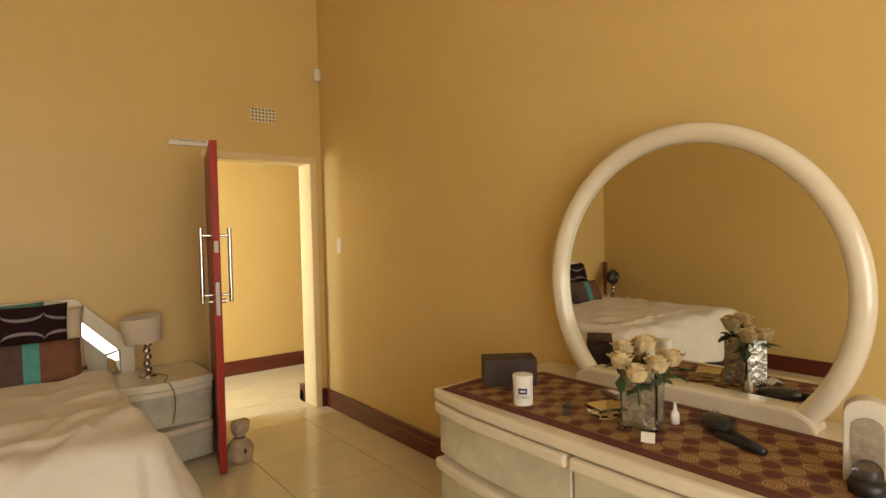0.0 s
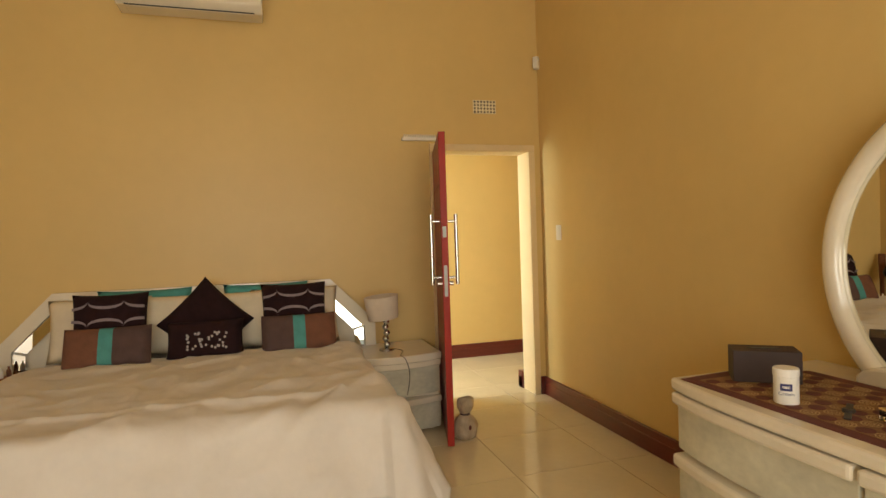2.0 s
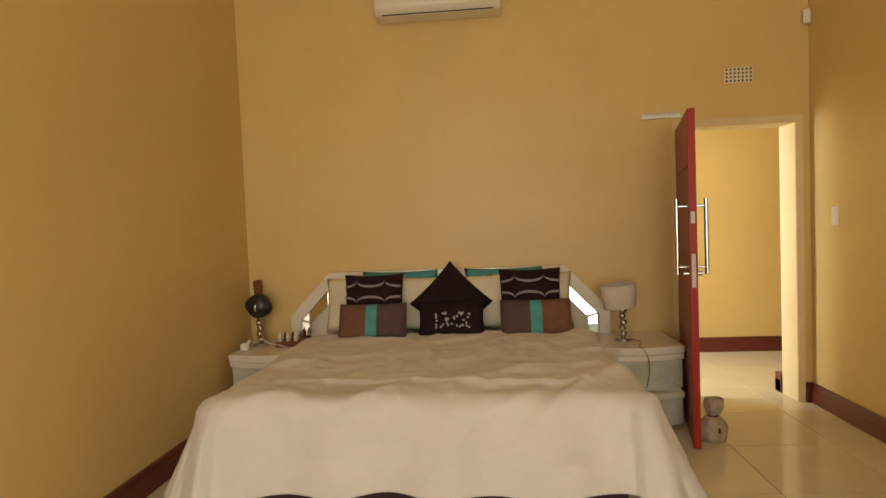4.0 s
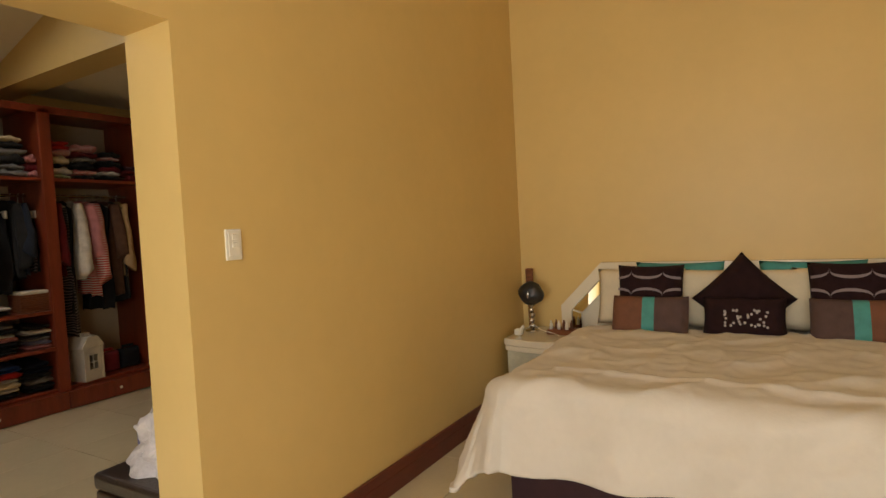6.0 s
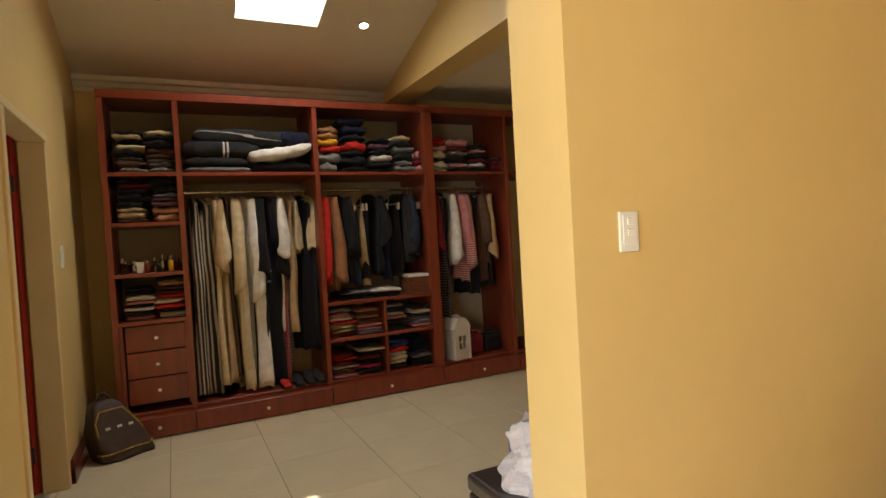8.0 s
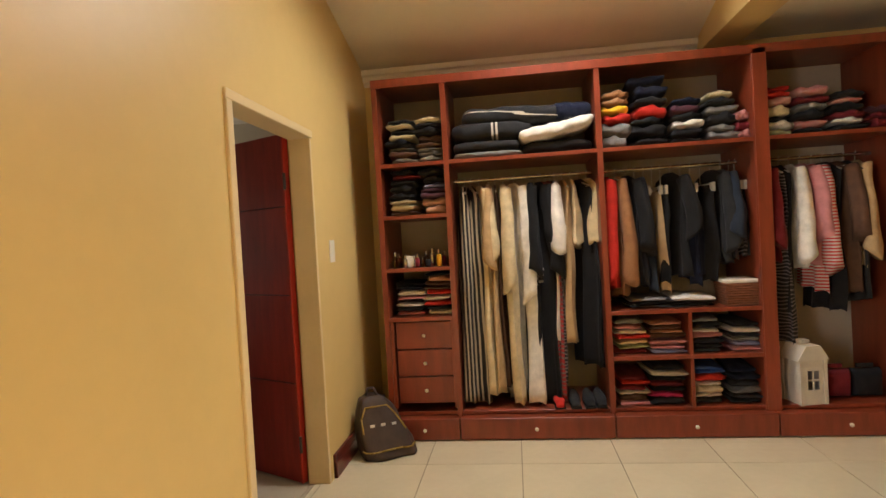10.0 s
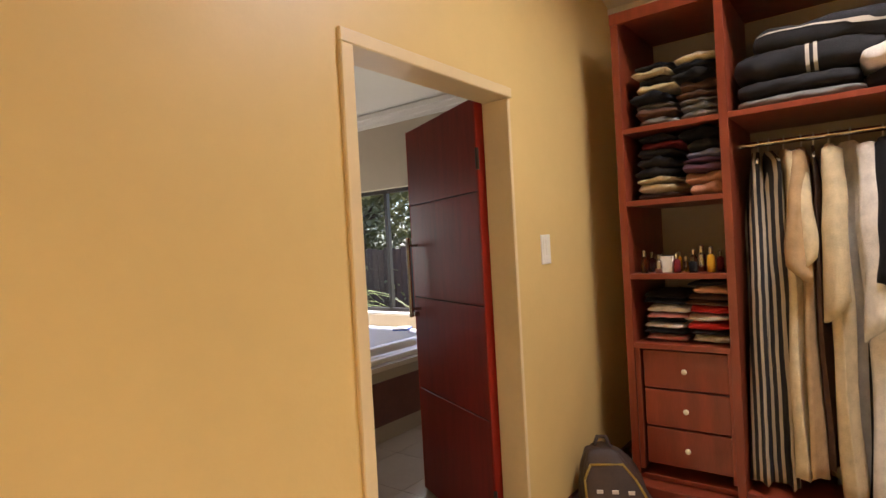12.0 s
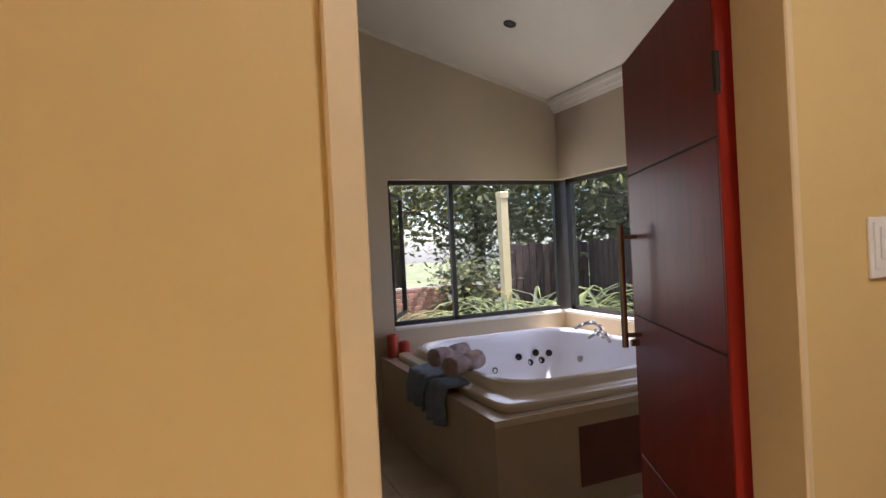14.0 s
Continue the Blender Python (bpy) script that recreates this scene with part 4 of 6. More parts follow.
part("globe", ball((-0.075, 0, 0.045), 0.033), CLEAR, pf, "clear glass dome", smooth=True)


# ---- closet ----
CF, CB = -3.54, -4.16
UP = [-4.5, -3.997, -2.918, -1.86, -1.0, -0.03]
T = 0.02
cl = thing("closet", "open cherry-wood built-in closet with shelves and drawers", "closet")


def board(name, x0, x1, y0, y1, z0, z1, parent=cl, material=CLOSET, label="", bevel=0.002):
    return part(name, box(x0, x1, y0, y1, z0, z1, bevel, 1), material, parent, label)


for i, y in enumerate(UP):
    w = 0.05 if i == 3 else T
    board("upright", CB, CF, y - w, y + w, 0.0, 2.6)
    if i == 3:
        board("stile", CF, CF + 0.012, y - 0.045, y + 0.045, 0.0, 2.6)
board("top_panel", CB, CF, UP[0] - T, UP[-1] + T, 2.601, 2.63)
board("fascia", CF - 0.02, CF + 0.012, UP[0] - T, UP[-1] + T, 2.565, 2.625)
board("back_panel", CB - 0.012, CB, UP[0] - T, UP[-1] + T, 0.1, 2.6, material=CLOSETBACK, label="pale back board")


def shelf(y0, y1, z, depth=0.0):
    board("shelf", CB, CF - depth, y0 + T, y1 - T, z - 0.014, z + 0.014)


for a, b in zip(UP, UP[1:]):
    shelf(a, b, 2.0)
for z in (1.62, 1.235, 0.872):
    shelf(UP[0], UP[1], z)


def knob(x, y, z, parent):
    part("knob", lathe([(0.006, 0), (0.006, 0.012), (0.014, 0.016), (0.014, 0.022), (0.008, 0.026)], 14), LACQUER, parent, "small round pale knob", smooth=True, at=pose(x, y, z, 0, 90, 0))


def drawer(y0, y1, z0, z1, proud=0.0):
    d = board("drawer", CF - 0.4, CF - 0.004 + proud, y0, y1, z0, z1, bevel=0.003)
    knob(CF - 0.004 + proud, (y0 + y1) / 2, (z0 + z1) / 2, d)


for z0, z1 in ((0.655, 0.85), (0.455, 0.645), (0.255, 0.445)):
    drawer(UP[0] + 0.06, UP[1] - 0.03, z0, z1, -0.012)
for y in (UP[0] + 0.035, UP[1] - 0.024):
    board("rail", CF - 0.03, CF - 0.004, y - 0.012, y + 0.012, 0.22, 0.86)
for a, b in zip(UP, UP[1:]):
    board("base", CB, CF - 0.02, a + T, b - T, 0.165, 0.19)
    drawer(a + 0.004, b - 0.004, 0.01, 0.16, 0.075)
shelf(UP[2], UP[3], 0.86)
shelf(UP[2], UP[3], 0.54)
board("divider", CB, CF - 0.01, -2.385, -2.36, 0.19, 0.846)
for a, b in ((UP[1], UP[2]), (UP[2], UP[3]), (UP[3], UP[4])):
    part("hanging_rail", tube((-3.85, a + T, 1.88), (-3.85, b - T, 1.88), 0.014), CHROME, cl, "chrome hanging rail")

# clothes
FAB = {}
for n, c in (("black", (0.012, 0.011, 0.012)), ("charcoal", (0.022, 0.021, 0.022)), ("navy", (0.009, 0.011, 0.026)), ("cream", (0.62, 0.5, 0.3)), ("sand", (0.45, 0.3, 0.15)), ("white", (0.72, 0.66, 0.58)), ("red", (0.5, 0.025, 0.015)), ("maroon", (0.16, 0.015, 0.02)), ("peach", (0.56, 0.28, 0.17)), ("lilac", (0.2, 0.19, 0.27)), ("plum", (0.09, 0.035, 0.05)), ("grey", (0.2, 0.19, 0.18)), ("yellow", (0.75, 0.42, 0.02)), ("tan", (0.3, 0.14, 0.06)), ("pink", (0.5, 0.2, 0.2)), ("blue", (0.03, 0.07, 0.25)), ("denim", (0.022, 0.029, 0.046)), ("green", (0.35, 0.38, 0.2)), ("brown", (0.1, 0.05, 0.03)), ("magenta", (0.45, 0.03, 0.12))):
    FAB[n] = mat(n + "_cloth", c, 0.88, var=0.2, scale=16, bump=0.35, bscale=180, sheen=0.03, spec=0.2)
FAB["stripes"] = banded("black_and_cream_striped_cloth", (0.02, 0.018, 0.018), (0.48, 0.4, 0.28), 11, "Y", width=0.6, distort=0.9)
FAB["red_stripes"] = banded("red_and_white_striped_cloth", (0.42, 0.03, 0.03), (0.5, 0.4, 0.36), 14, "Z", distort=0.5)
FAB["black_stripes"] = banded("black_and_white_banded_cloth", (0.02, 0.02, 0.02), (0.4, 0.36, 0.3), 14, "Z", width=0.7, distort=2.5)
FAB["floral"] = banded("dark_floral_cloth", (0.02, 0.018, 0.02), (0.22, 0.19, 0.18), 12, "Z", width=0.75, distort=9)
FAB["red_floral"] = banded("red_printed_cloth", (0.28, 0.02, 0.02), (0.16, 0.1, 0.09), 9, "Z", width=0.7, distort=9)
RR = random.Random(11)
FOLDS = {}


def folded_mesh(variant, color):
    """A folded garment about 1 x 1 x 1, folded edge to the front (+x)."""
    key = (variant, color)
    if key in FOLDS:
        return FOLDS[key]

    def f(u, v):
        t = 2 * math.pi * u
        c, s = math.cos(t), math.sin(t)
        x = 0.5 * math.copysign(abs(c) ** 0.35, c)
        z = 0.5 + 0.5 * math.copysign(abs(s) ** 0.7, s)
        y = v - 0.5
        end = 1 - 0.25 * abs(2 * y) ** 8
        q = Vector((x * 2 + variant * 7, y * 3, z * 2))
        z = 0.5 + (z - 0.5) * end + 0.3 * noise.noise(q) * (0.4 + z) - 0.2 * (2 * y) ** 2 * (1 if z > 0.5 else 0)
        return x + 0.07 * noise.noise(q * 1.7), y * (1 + 0.02 * noise.noise(q * 2)), max(0.0, z)
    bm = grid(20, 12, f, closed_u=True)
    FOLDS[key] = mesh_of("folded_cloth", bm, FAB[color], smooth=True)
    return FOLDS[key]


def stack(y, z, width, colors, depth=0.42, h=0.036, front_x=None, word="folded garment"):
    """A pile of folded garments, the lowest first."""
    for c in colors:
        hh = h * RR.choice((0.8, 0.95, 1.1, 1.25, 1.45))
        o = new("folded_garment", folded_mesh(RR.randrange(4), c))
        fx = (front_x if front_x is not None else CF - 0.05) - RR.uniform(0, 0.03)
        o.matrix_world = pose(fx - depth / 2, y + RR.uniform(-0.012, 0.012), z, RR.uniform(-2.5, 2.5), 0, RR.uniform(-6, 6)) @ Matrix.Diagonal((depth, width * RR.uniform(0.84, 1.04), hh * 1.12, 1))
        tagged(o, f"folded {c.replace('_', ' ')} cloth garment in a pile on a shelf", "clothes", "folded clothes in the closet")
        z += hh


S1 = 2.014
stack(-4.33, S1, 0.21, ["black_stripes", "brown", "black_stripes", "black", "cream", "black", "cream", "black"])
stack(-4.11, S1, 0.21, ["black_stripes", "grey", "black_stripes", "brown", "brown", "black", "black", "cream"])
stack(-4.33, 1.634, 0.21, ["brown", "cream", "cream", "black", "black", "black", "maroon", "black"])
stack(-4.11, 1.634, 0.21, ["peach", "peach", "plum", "plum", "lilac", "black", "black"], h=0.04)
stack(-4.33, 0.886, 0.21, ["red_stripes", "black", "white", "black", "pink", "white", "navy", "black"], h=0.03)
stack(-4.11, 0.886, 0.21, ["white", "black", "red", "white", "red", "brown", "brown", "peach", "black"], h=0.03)
# quilts and jackets on the wide top shelf
PIPING = mat("pale_jacket_piping", (0.5, 0.45, 0.36), 0.7, var=0.1)


def padded(label, y0, y1, z, h, depth, color, tilt=0.0, seed=0.0, bands=(), piping=False):
    """A soft padded jacket or quilt lying along the shelf, with seams and blunt ends."""
    q = thing("padded_jacket", label, "clothes", (CF - 0.04 - depth / 2, (y0 + y1) / 2, z), "padded things on the top shelf")
    ln = y1 - y0

    def at(a, v, grow=0.0):
        e = max(0.0, 1 - abs(2 * v - 1) ** 5) ** 0.4
        c, w = math.cos(a), math.sin(a)
        p = Vector((c * 1.5, v * 6 + seed, w * 1.5))
        lump = 1 + 0.3 * noise.noise(p) + 0.16 * noise.noise(p * 2.6)
        x = math.copysign(abs(c) ** 0.5, c) * (depth / 2 + grow) * (0.55 + 0.45 * e)
        zz = h / 2 + math.copysign(abs(w) ** 0.75, w) * (h / 2) * (0.2 + 0.8 * e) * lump + math.copysign(grow, w)
        return x * (1 + 0.06 * noise.noise(p * 1.3)), (v - 0.5) * ln, max(0.001, zz) + tilt * v * v

    part("cover", grid(28, 46, lambda u, v: at(2 * math.pi * u, v), closed_u=True), FAB[color], q, smooth=True)
    for v0, v1 in bands:
        part("stripe", grid(16, 3, lambda u, v: at(-1.1 + 2.4 * u, v0 + (v1 - v0) * v, 0.003)), PIPING, q, "pale stripe")
    if piping:
        part("piping", grid(40, 3, lambda u, v: at(0.35 - 0.75 * u + 0.09 * v, 0.03 + 0.94 * u, 0.004)), PIPING, q, "pale piping")
    return q


padded("folded grey padded quilt on the top shelf", -3.955, -3.44, S1, 0.055, 0.5, "grey", 0.0, 1.0)
padded("folded charcoal padded jacket on the top shelf", -3.955, -3.46, S1 + 0.05, 0.085, 0.48, "charcoal", 0.0, 4.0)
padded("folded black padded jacket on the top shelf", -3.46, -2.95, S1, 0.1, 0.5, "black", 0.0, 9.0)
padded("black padded jacket with two pale stripes", -3.965, -3.36, S1 + 0.125, 0.15, 0.47, "charcoal", 0.0, 14.0, ((0.5, 0.525), (0.55, 0.575)))
padded("long charcoal jacket with pale piping", -3.88, -3.08, S1 + 0.235, 0.14, 0.45, "charcoal", -0.02, 21.0, (), True)
padded("folded navy garment on the top shelf", -3.23, -2.945, S1 + 0.23, 0.13, 0.4, "navy", 0.0, 27.0)
padded("white rolled padded jacket on the top shelf", -3.47, -2.935, S1 + 0.09, 0.105, 0.4, "white", 0.09, 33.0).location.x += 0.05
stack(-2.79, S1, 0.2, ["grey", "grey", "red", "yellow", "tan", "tan"], h=0.06)
stack(-2.56, S1, 0.24, ["black", "black", "black", "red", "black", "navy", "navy"], h=0.06)
stack(-2.3, S1, 0.2, ["black", "black", "white", "black", "plum", "navy"], h=0.05)
stack(-2.08, S1, 0.2, ["grey", "grey", "charcoal", "grey", "charcoal", "cream"], h=0.05)
stack(-1.94, S1, 0.1, ["pink", "maroon", "pink"], h=0.05)
stack(-1.72, S1, 0.18, ["green", "white", "charcoal", "cream", "red_stripes", "red", "red"], h=0.045)
stack(-1.5, S1, 0.2, ["black", "red_stripes", "black", "black_stripes", "maroon", "red_stripes"], h=0.045)
stack(-1.27, S1, 0.2, ["black", "white", "maroon", "black", "red_stripes", "charcoal"], h=0.045)
stack(-1.08, S1, 0.12, ["maroon", "maroon", "plum"], h=0.05)
# cubby holes
stack(-2.76, 0.554, 0.22, ["maroon", "green", "cream", "red", "white", "pink", "grey"], h=0.032)
stack(-2.52, 0.554, 0.24, ["lilac", "pink", "pink", "brown", "peach", "brown", "peach"], h=0.034)
stack(-2.25, 0.554, 0.2, ["charcoal", "charcoal", "black", "pink", "white", "charcoal", "grey"], h=0.032)
stack(-2.0, 0.554, 0.19, ["pink", "lilac", "grey", "charcoal", "white", "charcoal"], h=0.032)
stack(-2.76, 0.19, 0.22, ["pink", "brown", "white", "maroon", "red", "maroon"], h=0.036)
stack(-2.52, 0.19, 0.24, ["black", "magenta", "black", "maroon", "black", "white", "black"], h=0.036)
stack(-2.25, 0.19, 0.2, ["charcoal", "white", "cream", "white", "red", "blue", "blue"], h=0.036)
stack(-2.0, 0.19, 0.19, ["black", "charcoal", "grey", "charcoal", "navy", "navy"], h=0.036)
stack(-2.62, 0.874, 0.28, ["charcoal", "black", "grey"], h=0.022)
stack(-2.32, 0.874, 0.3, ["black", "black", "white"], h=0.022)

HANG = {}


HANGERWIRE = mat("pale_hanger_metal", (0.62, 0.58, 0.5), 0.35, 0.4, var=0.08)


def hanger_mesh(clips=False):
    if clips not in HANG:
        low = 1.73 if clips else 1.81
        bm = tube((0, 0, low), (0, 0, 1.88), 0.0035, seg=6)
        tube((0, 0, 1.88), (0.02, 0, 1.9), 0.0035, seg=6, bm=bm)
        if clips:
            tube((-0.17, 0, 1.73), (0.17, 0, 1.73), 0.005, seg=6, bm=bm)
            for x in (-0.15, 0.15):
                box(x - 0.02, x + 0.02, -0.011, 0.011, 1.675, 1.74, 0.003, 1, bm)
        else:
            for x in (-0.2, 0.2):
                tube((0, 0, 1.825), (x, 0, 1.77), 0.006, seg=6, bm=bm)
            tube((-0.2, 0, 1.77), (0.2, 0, 1.77), 0.003, seg=6, bm=bm)
        HANG[clips] = mesh_of("hanger", bm, HANGERWIRE)
    return HANG[clips]


def garment(y, color, bottom, thick=0.05, sleeve=0.0, flare=1.0, turn=0.0, front_x=-3.85, label=None, clips=False):
    """A garment on a hanger, its shoulders along x; with clips it hangs by its waist."""
    g = thing("hanging_garment", label or f"{color.replace('_', ' ')} garment on a hanger in the closet", "clothes", (front_x, y, 0), "garments on the hanging rail", turn)
    seed = RR.uniform(0, 50)
    top = 1.70 if clips else 1.835
    lean, hem = RR.uniform(-0.035, 0.035), RR.uniform(-0.04, 0.04)

    def f(u, v):
        t = 2 * math.pi * u
        c, w = math.cos(t), math.sin(t)
        d = (top - bottom) * v
        if clips:
            hw = 0.165 + 0.02 * v
            full = 0.5 + 0.5 * min(1, d / 0.15)
        else:
            hw = 0.055 + 2.2 * d if d < 0.07 else 0.209 - 0.035 * math.sin(min(1, (d - 0.07) / 0.6) * math.pi)
            full = 0.5 + 0.4 * min(1, d / 0.3) + 0.4 * v * flare
        hw *= 1 + (flare - 1) * v
        loose = min(1, d / 0.35)
        pleat = 1 + loose * (0.38 * math.sin(t * 6 + seed + v * 1.5) + 0.2 * math.sin(t * 11 + 2 * seed)) + 0.3 * noise.noise(Vector((c * 2, v * 2.5, seed)))
        sway = 0.025 * noise.noise(Vector((v * 2.2, seed, 0))) + lean * v
        z = top - d + hem * c * v * v + 0.012 * v * math.sin(t * 6 + seed)
        return c * hw * (1 + 0.07 * noise.noise(Vector((seed, v * 3, w)))), w * thick / 2 * full * pleat + sway + 0.018 * math.sin(c * 8 + seed + v) * loose, z

    part("cloth", grid(44, 28, f, closed_u=True), FAB[color], g, smooth=True)
    if sleeve:
        bend = RR.uniform(-0.03, 0.03)

        def sl(u, v):
            t = 2 * math.pi * u
            c, w = math.cos(t), math.sin(t)
            wide = 0.04 + 0.01 * v
            x = 0.165 + 0.07 * math.sin(v * 1.8) + wide * 1.3 * c
            yy = wide * w * (1 + 0.2 * math.sin(t * 3 + v * 4 + seed)) + bend * v + 0.02 * noise.noise(Vector((v * 3, seed, 4)))
            return x, yy, 1.785 - sleeve * v - 0.05 * v * v * math.sin(t + seed) + 0.02 * c * (1 - v)

        part("sleeve", grid(20, 16, sl, closed_u=True), FAB[color], g, smooth=True)
    h = new("hanger", hanger_mesh(clips))
    h.parent = g
    return g


# long robes in the second bay
for y, c, b, tk, slv, fl in ((-3.90, "stripes", 0.22, 0.07, 0.0, 1.3), (-3.855, "stripes", 0.2, 0.07, 0, 1.2), (-3.79, "cream", 0.27, 0.062, 0.55, 1.35), (-3.715, "sand", 0.30, 0.062, 0.6, 1.3), (-3.665, "brown", 0.32, 0.022, 0, 1.0), (-3.605, "cream", 0.24, 0.06, 0.8, 1.35), (-3.525, "white", 0.20, 0.085, 0.9, 1.35), (-3.4, "black", 0.20, 0.07, 0.7, 1.1), (-3.34, "black", 0.22, 0.06, 0.7, 1.1), (-3.325, "red_floral", 0.26, 0.04, 0, 1.0), (-3.285, "red_floral", 0.25, 0.04, 0, 1.1), (-3.25, "floral", 0.32, 0.035, 0, 1.0), (-3.22, "white", 0.66, 0.045, 0.5, 1.05), (-3.165, "sand", 0.62, 0.06, 0, 1.25), (-3.10, "cream", 1.38, 0.05, 0, 1.0), (-3.05, "black", 0.45, 0.05, 0, 1.1), (-2.985, "cream", 1.33, 0.06, 0, 1.0)):
    g = garment(y, c, b, tk * 1.2, slv * 0.9, fl, RR.uniform(-4, 26))
    if y == -3.4:
        for k in range(14):
            part("embroidery", ball((0.225 + 0.003 * (k % 3), -0.03 + 0.022 * (k % 4) + 0.004 * (k % 3), 1.08 + 0.022 * (k // 2)), 0.011, (0.5, 1, 1), u=8, v=6), SILVERPRINT, g, "silver embroidered motif")
# shirts and trousers in the third bay
for y, c, b, tk, slv in ((-2.83, "red", 1.0, 0.06, 0.7), (-2.775, "tan", 0.95, 0.05, 0.7), (-2.70, "black", 1.03, 0.05, 0.5), (-2.635, "charcoal", 1.05, 0.05, 0), (-2.57, "denim", 1.0, 0.05, 0), (-2.51, "sand", 1.0, 0.03, 0), (-2.45, "black", 1.05, 0.06, 0), (-2.38, "black", 1.08, 0.06, 0.4), (-2.31, "navy", 1.05, 0.06, 0), (-2.24, "navy", 1.08, 0.06, 0), (-2.17, "black", 1.05, 0.06, 0), (-2.10, "charcoal", 1.15, 0.05, 0.5), (-2.03, "denim", 1.2, 0.05, 0.4), (-1.97, "floral", 1.22, 0.045, 0), (-1.93, "charcoal", 1.2, 0.03, 0)):
    garment(y, c, b, tk, slv, 1.0, RR.uniform(-6, 22), clips=not slv)
# blouses and dresses in the end bay
for y, c, b, tk, slv in ((-1.77, "maroon", 1.15, 0.04, 0.5), (-1.70, "floral", 0.6, 0.06, 0), (-1.63, "black", 0.8, 0.05, 0), (-1.56, "white", 1.1, 0.05, 0.6), (-1.49, "pink", 1.15, 0.05, 0.5), (-1.41, "red_stripes", 0.95, 0.06, 0.7), (-1.34, "black", 0.8, 0.05, 0), (-1.27, "brown", 0.9, 0.05, 0.5), (-1.2, "charcoal", 0.85, 0.05, 0), (-1.12, "sand", 1.1, 0.05, 0.6)):
    garment(y, c, b, tk, slv, 1.0, RR.uniform(-14, 8))

# bottles on the perfume shelf
TINTS = [glass_mat("amber_glass", (0.75, 0.5, 0.2), 0.05), CLEAR, FAB["black"], CHROME, glass_mat("green_glass", (0.2, 0.55, 0.45), 0.05), FAB["yellow"], FAB["maroon"]]
for i in range(16):
    y = -4.43 + 0.028 * i + RR.uniform(-0.006, 0.006)
    h, r = RR.uniform(0.06, 0.13), RR.uniform(0.012, 0.021)
    p = thing("perfume_bottle", "small perfume bottle on the closet shelf", "bottle", (CF - 0.07 - 0.07 * (i % 3), y, 1.2495), "perfume bottles on the shelf")
    part("flask", lathe([(r, 0), (r * 1.05, h * 0.3), (r, h * 0.65), (r * 0.4, h * 0.75)], 12), TINTS[i % 7], p, smooth=True)
    part("cap", lathe([(r * 0.55, h * 0.75), (r * 0.55, h), (r * 0.3, h * 1.04)], 12), TINTS[(i * 3 + 2) % 4] if i % 2 else CHROME, p)
card = thing("gift_card", "small cream card box on the perfume shelf", "box", (CF - 0.1, -4.32, 1.2495))
part("card", box(-0.02, 0.02, -0.035, 0.035, 0, 0.085, 0.002, 1), WHITEPLASTIC, card)

# wicker basket
wb = thing("wicker_basket", "brown wicker basket with a white lining", "basket", (CF - 0.16, -2.0, 0.876))
for k in range(9):
    z = k * 0.017
    part("weave", box(-0.115 - 0.001 * k, 0.115 + 0.001 * k, -0.115 - 0.001 * k, 0.115 + 0.001 * k, z, z + 0.0145, 0.006, 1), WICKER, wb)
part("lining", box(-0.12, 0.12, -0.12, 0.12, 0.153, 0.18, 0.008), FAB["white"], wb, "white cloth lining")

# white house lantern
lt = thing("house_lantern", "white wooden house-shaped lantern in the closet", "lantern", (CF - 0.1, -1.62, 0.19), turn=12)
for sx, sy in ((-1, -1), (-1, 1), (1, -1), (1, 1)):
    part("post", box(sx * 0.085 - 0.012, sx * 0.085 + 0.012, sy * 0.085 - 0.012, sy * 0.085 + 0.012, 0, 0.3), LANTERN, lt)
part("wall_panel", box(0.078, 0.09, -0.075, 0.075, 0.0, 0.1), LANTERN, lt)
part("wall_panel", box(0.078, 0.09, -0.075, 0.075, 0.23, 0.3), LANTERN, lt)
part("wall_panel", box(-0.09, 0.08, -0.09, -0.08, 0, 0.3), LANTERN, lt)
part("wall_panel", box(-0.09, 0.08, 0.08, 0.09, 0, 0.3), LANTERN, lt)
for y in (-0.058, 0.058):
    part("wall_panel", box(0.078, 0.09, y - 0.017, y + 0.017, 0.1, 0.23), LANTERN, lt)
part("glazing_bar", box(0.08, 0.088, -0.005, 0.005, 0.1, 0.23), LANTERN, lt)
part("glazing_bar", box(0.08, 0.088, -0.042, 0.042, 0.16, 0.17), LANTERN, lt)
part("roof", prism([(-0.115, 0.3), (0.115, 0.3), (0.05, 0.4), (-0.05, 0.4)], "x", -0.1, 0.1, bevel=0.003), LANTERN, lt)
part("chimney", box(-0.03, 0.03, -0.03, 0.03, 0.4, 0.43, 0.004), LANTERN, lt)
for y, c in ((-1.38, "maroon"), (-1.18, "black")):
    hbag = thing("handbag", f"dark {c} handbag on the closet floor", "handbag", (CF - 0.2, y, 0.19))
    part("body", cushion_mesh(0.2, 0.2, 0.13), FAB[c], hbag, smooth=True, at=pose(0, 0, 0.1, 0, 0, 90))
    part("strap", cushion_mesh(0.12, 0.03, 0.03), FAB[c], hbag, smooth=True, at=pose(0, 0, 0.215, 0, 0, 90))


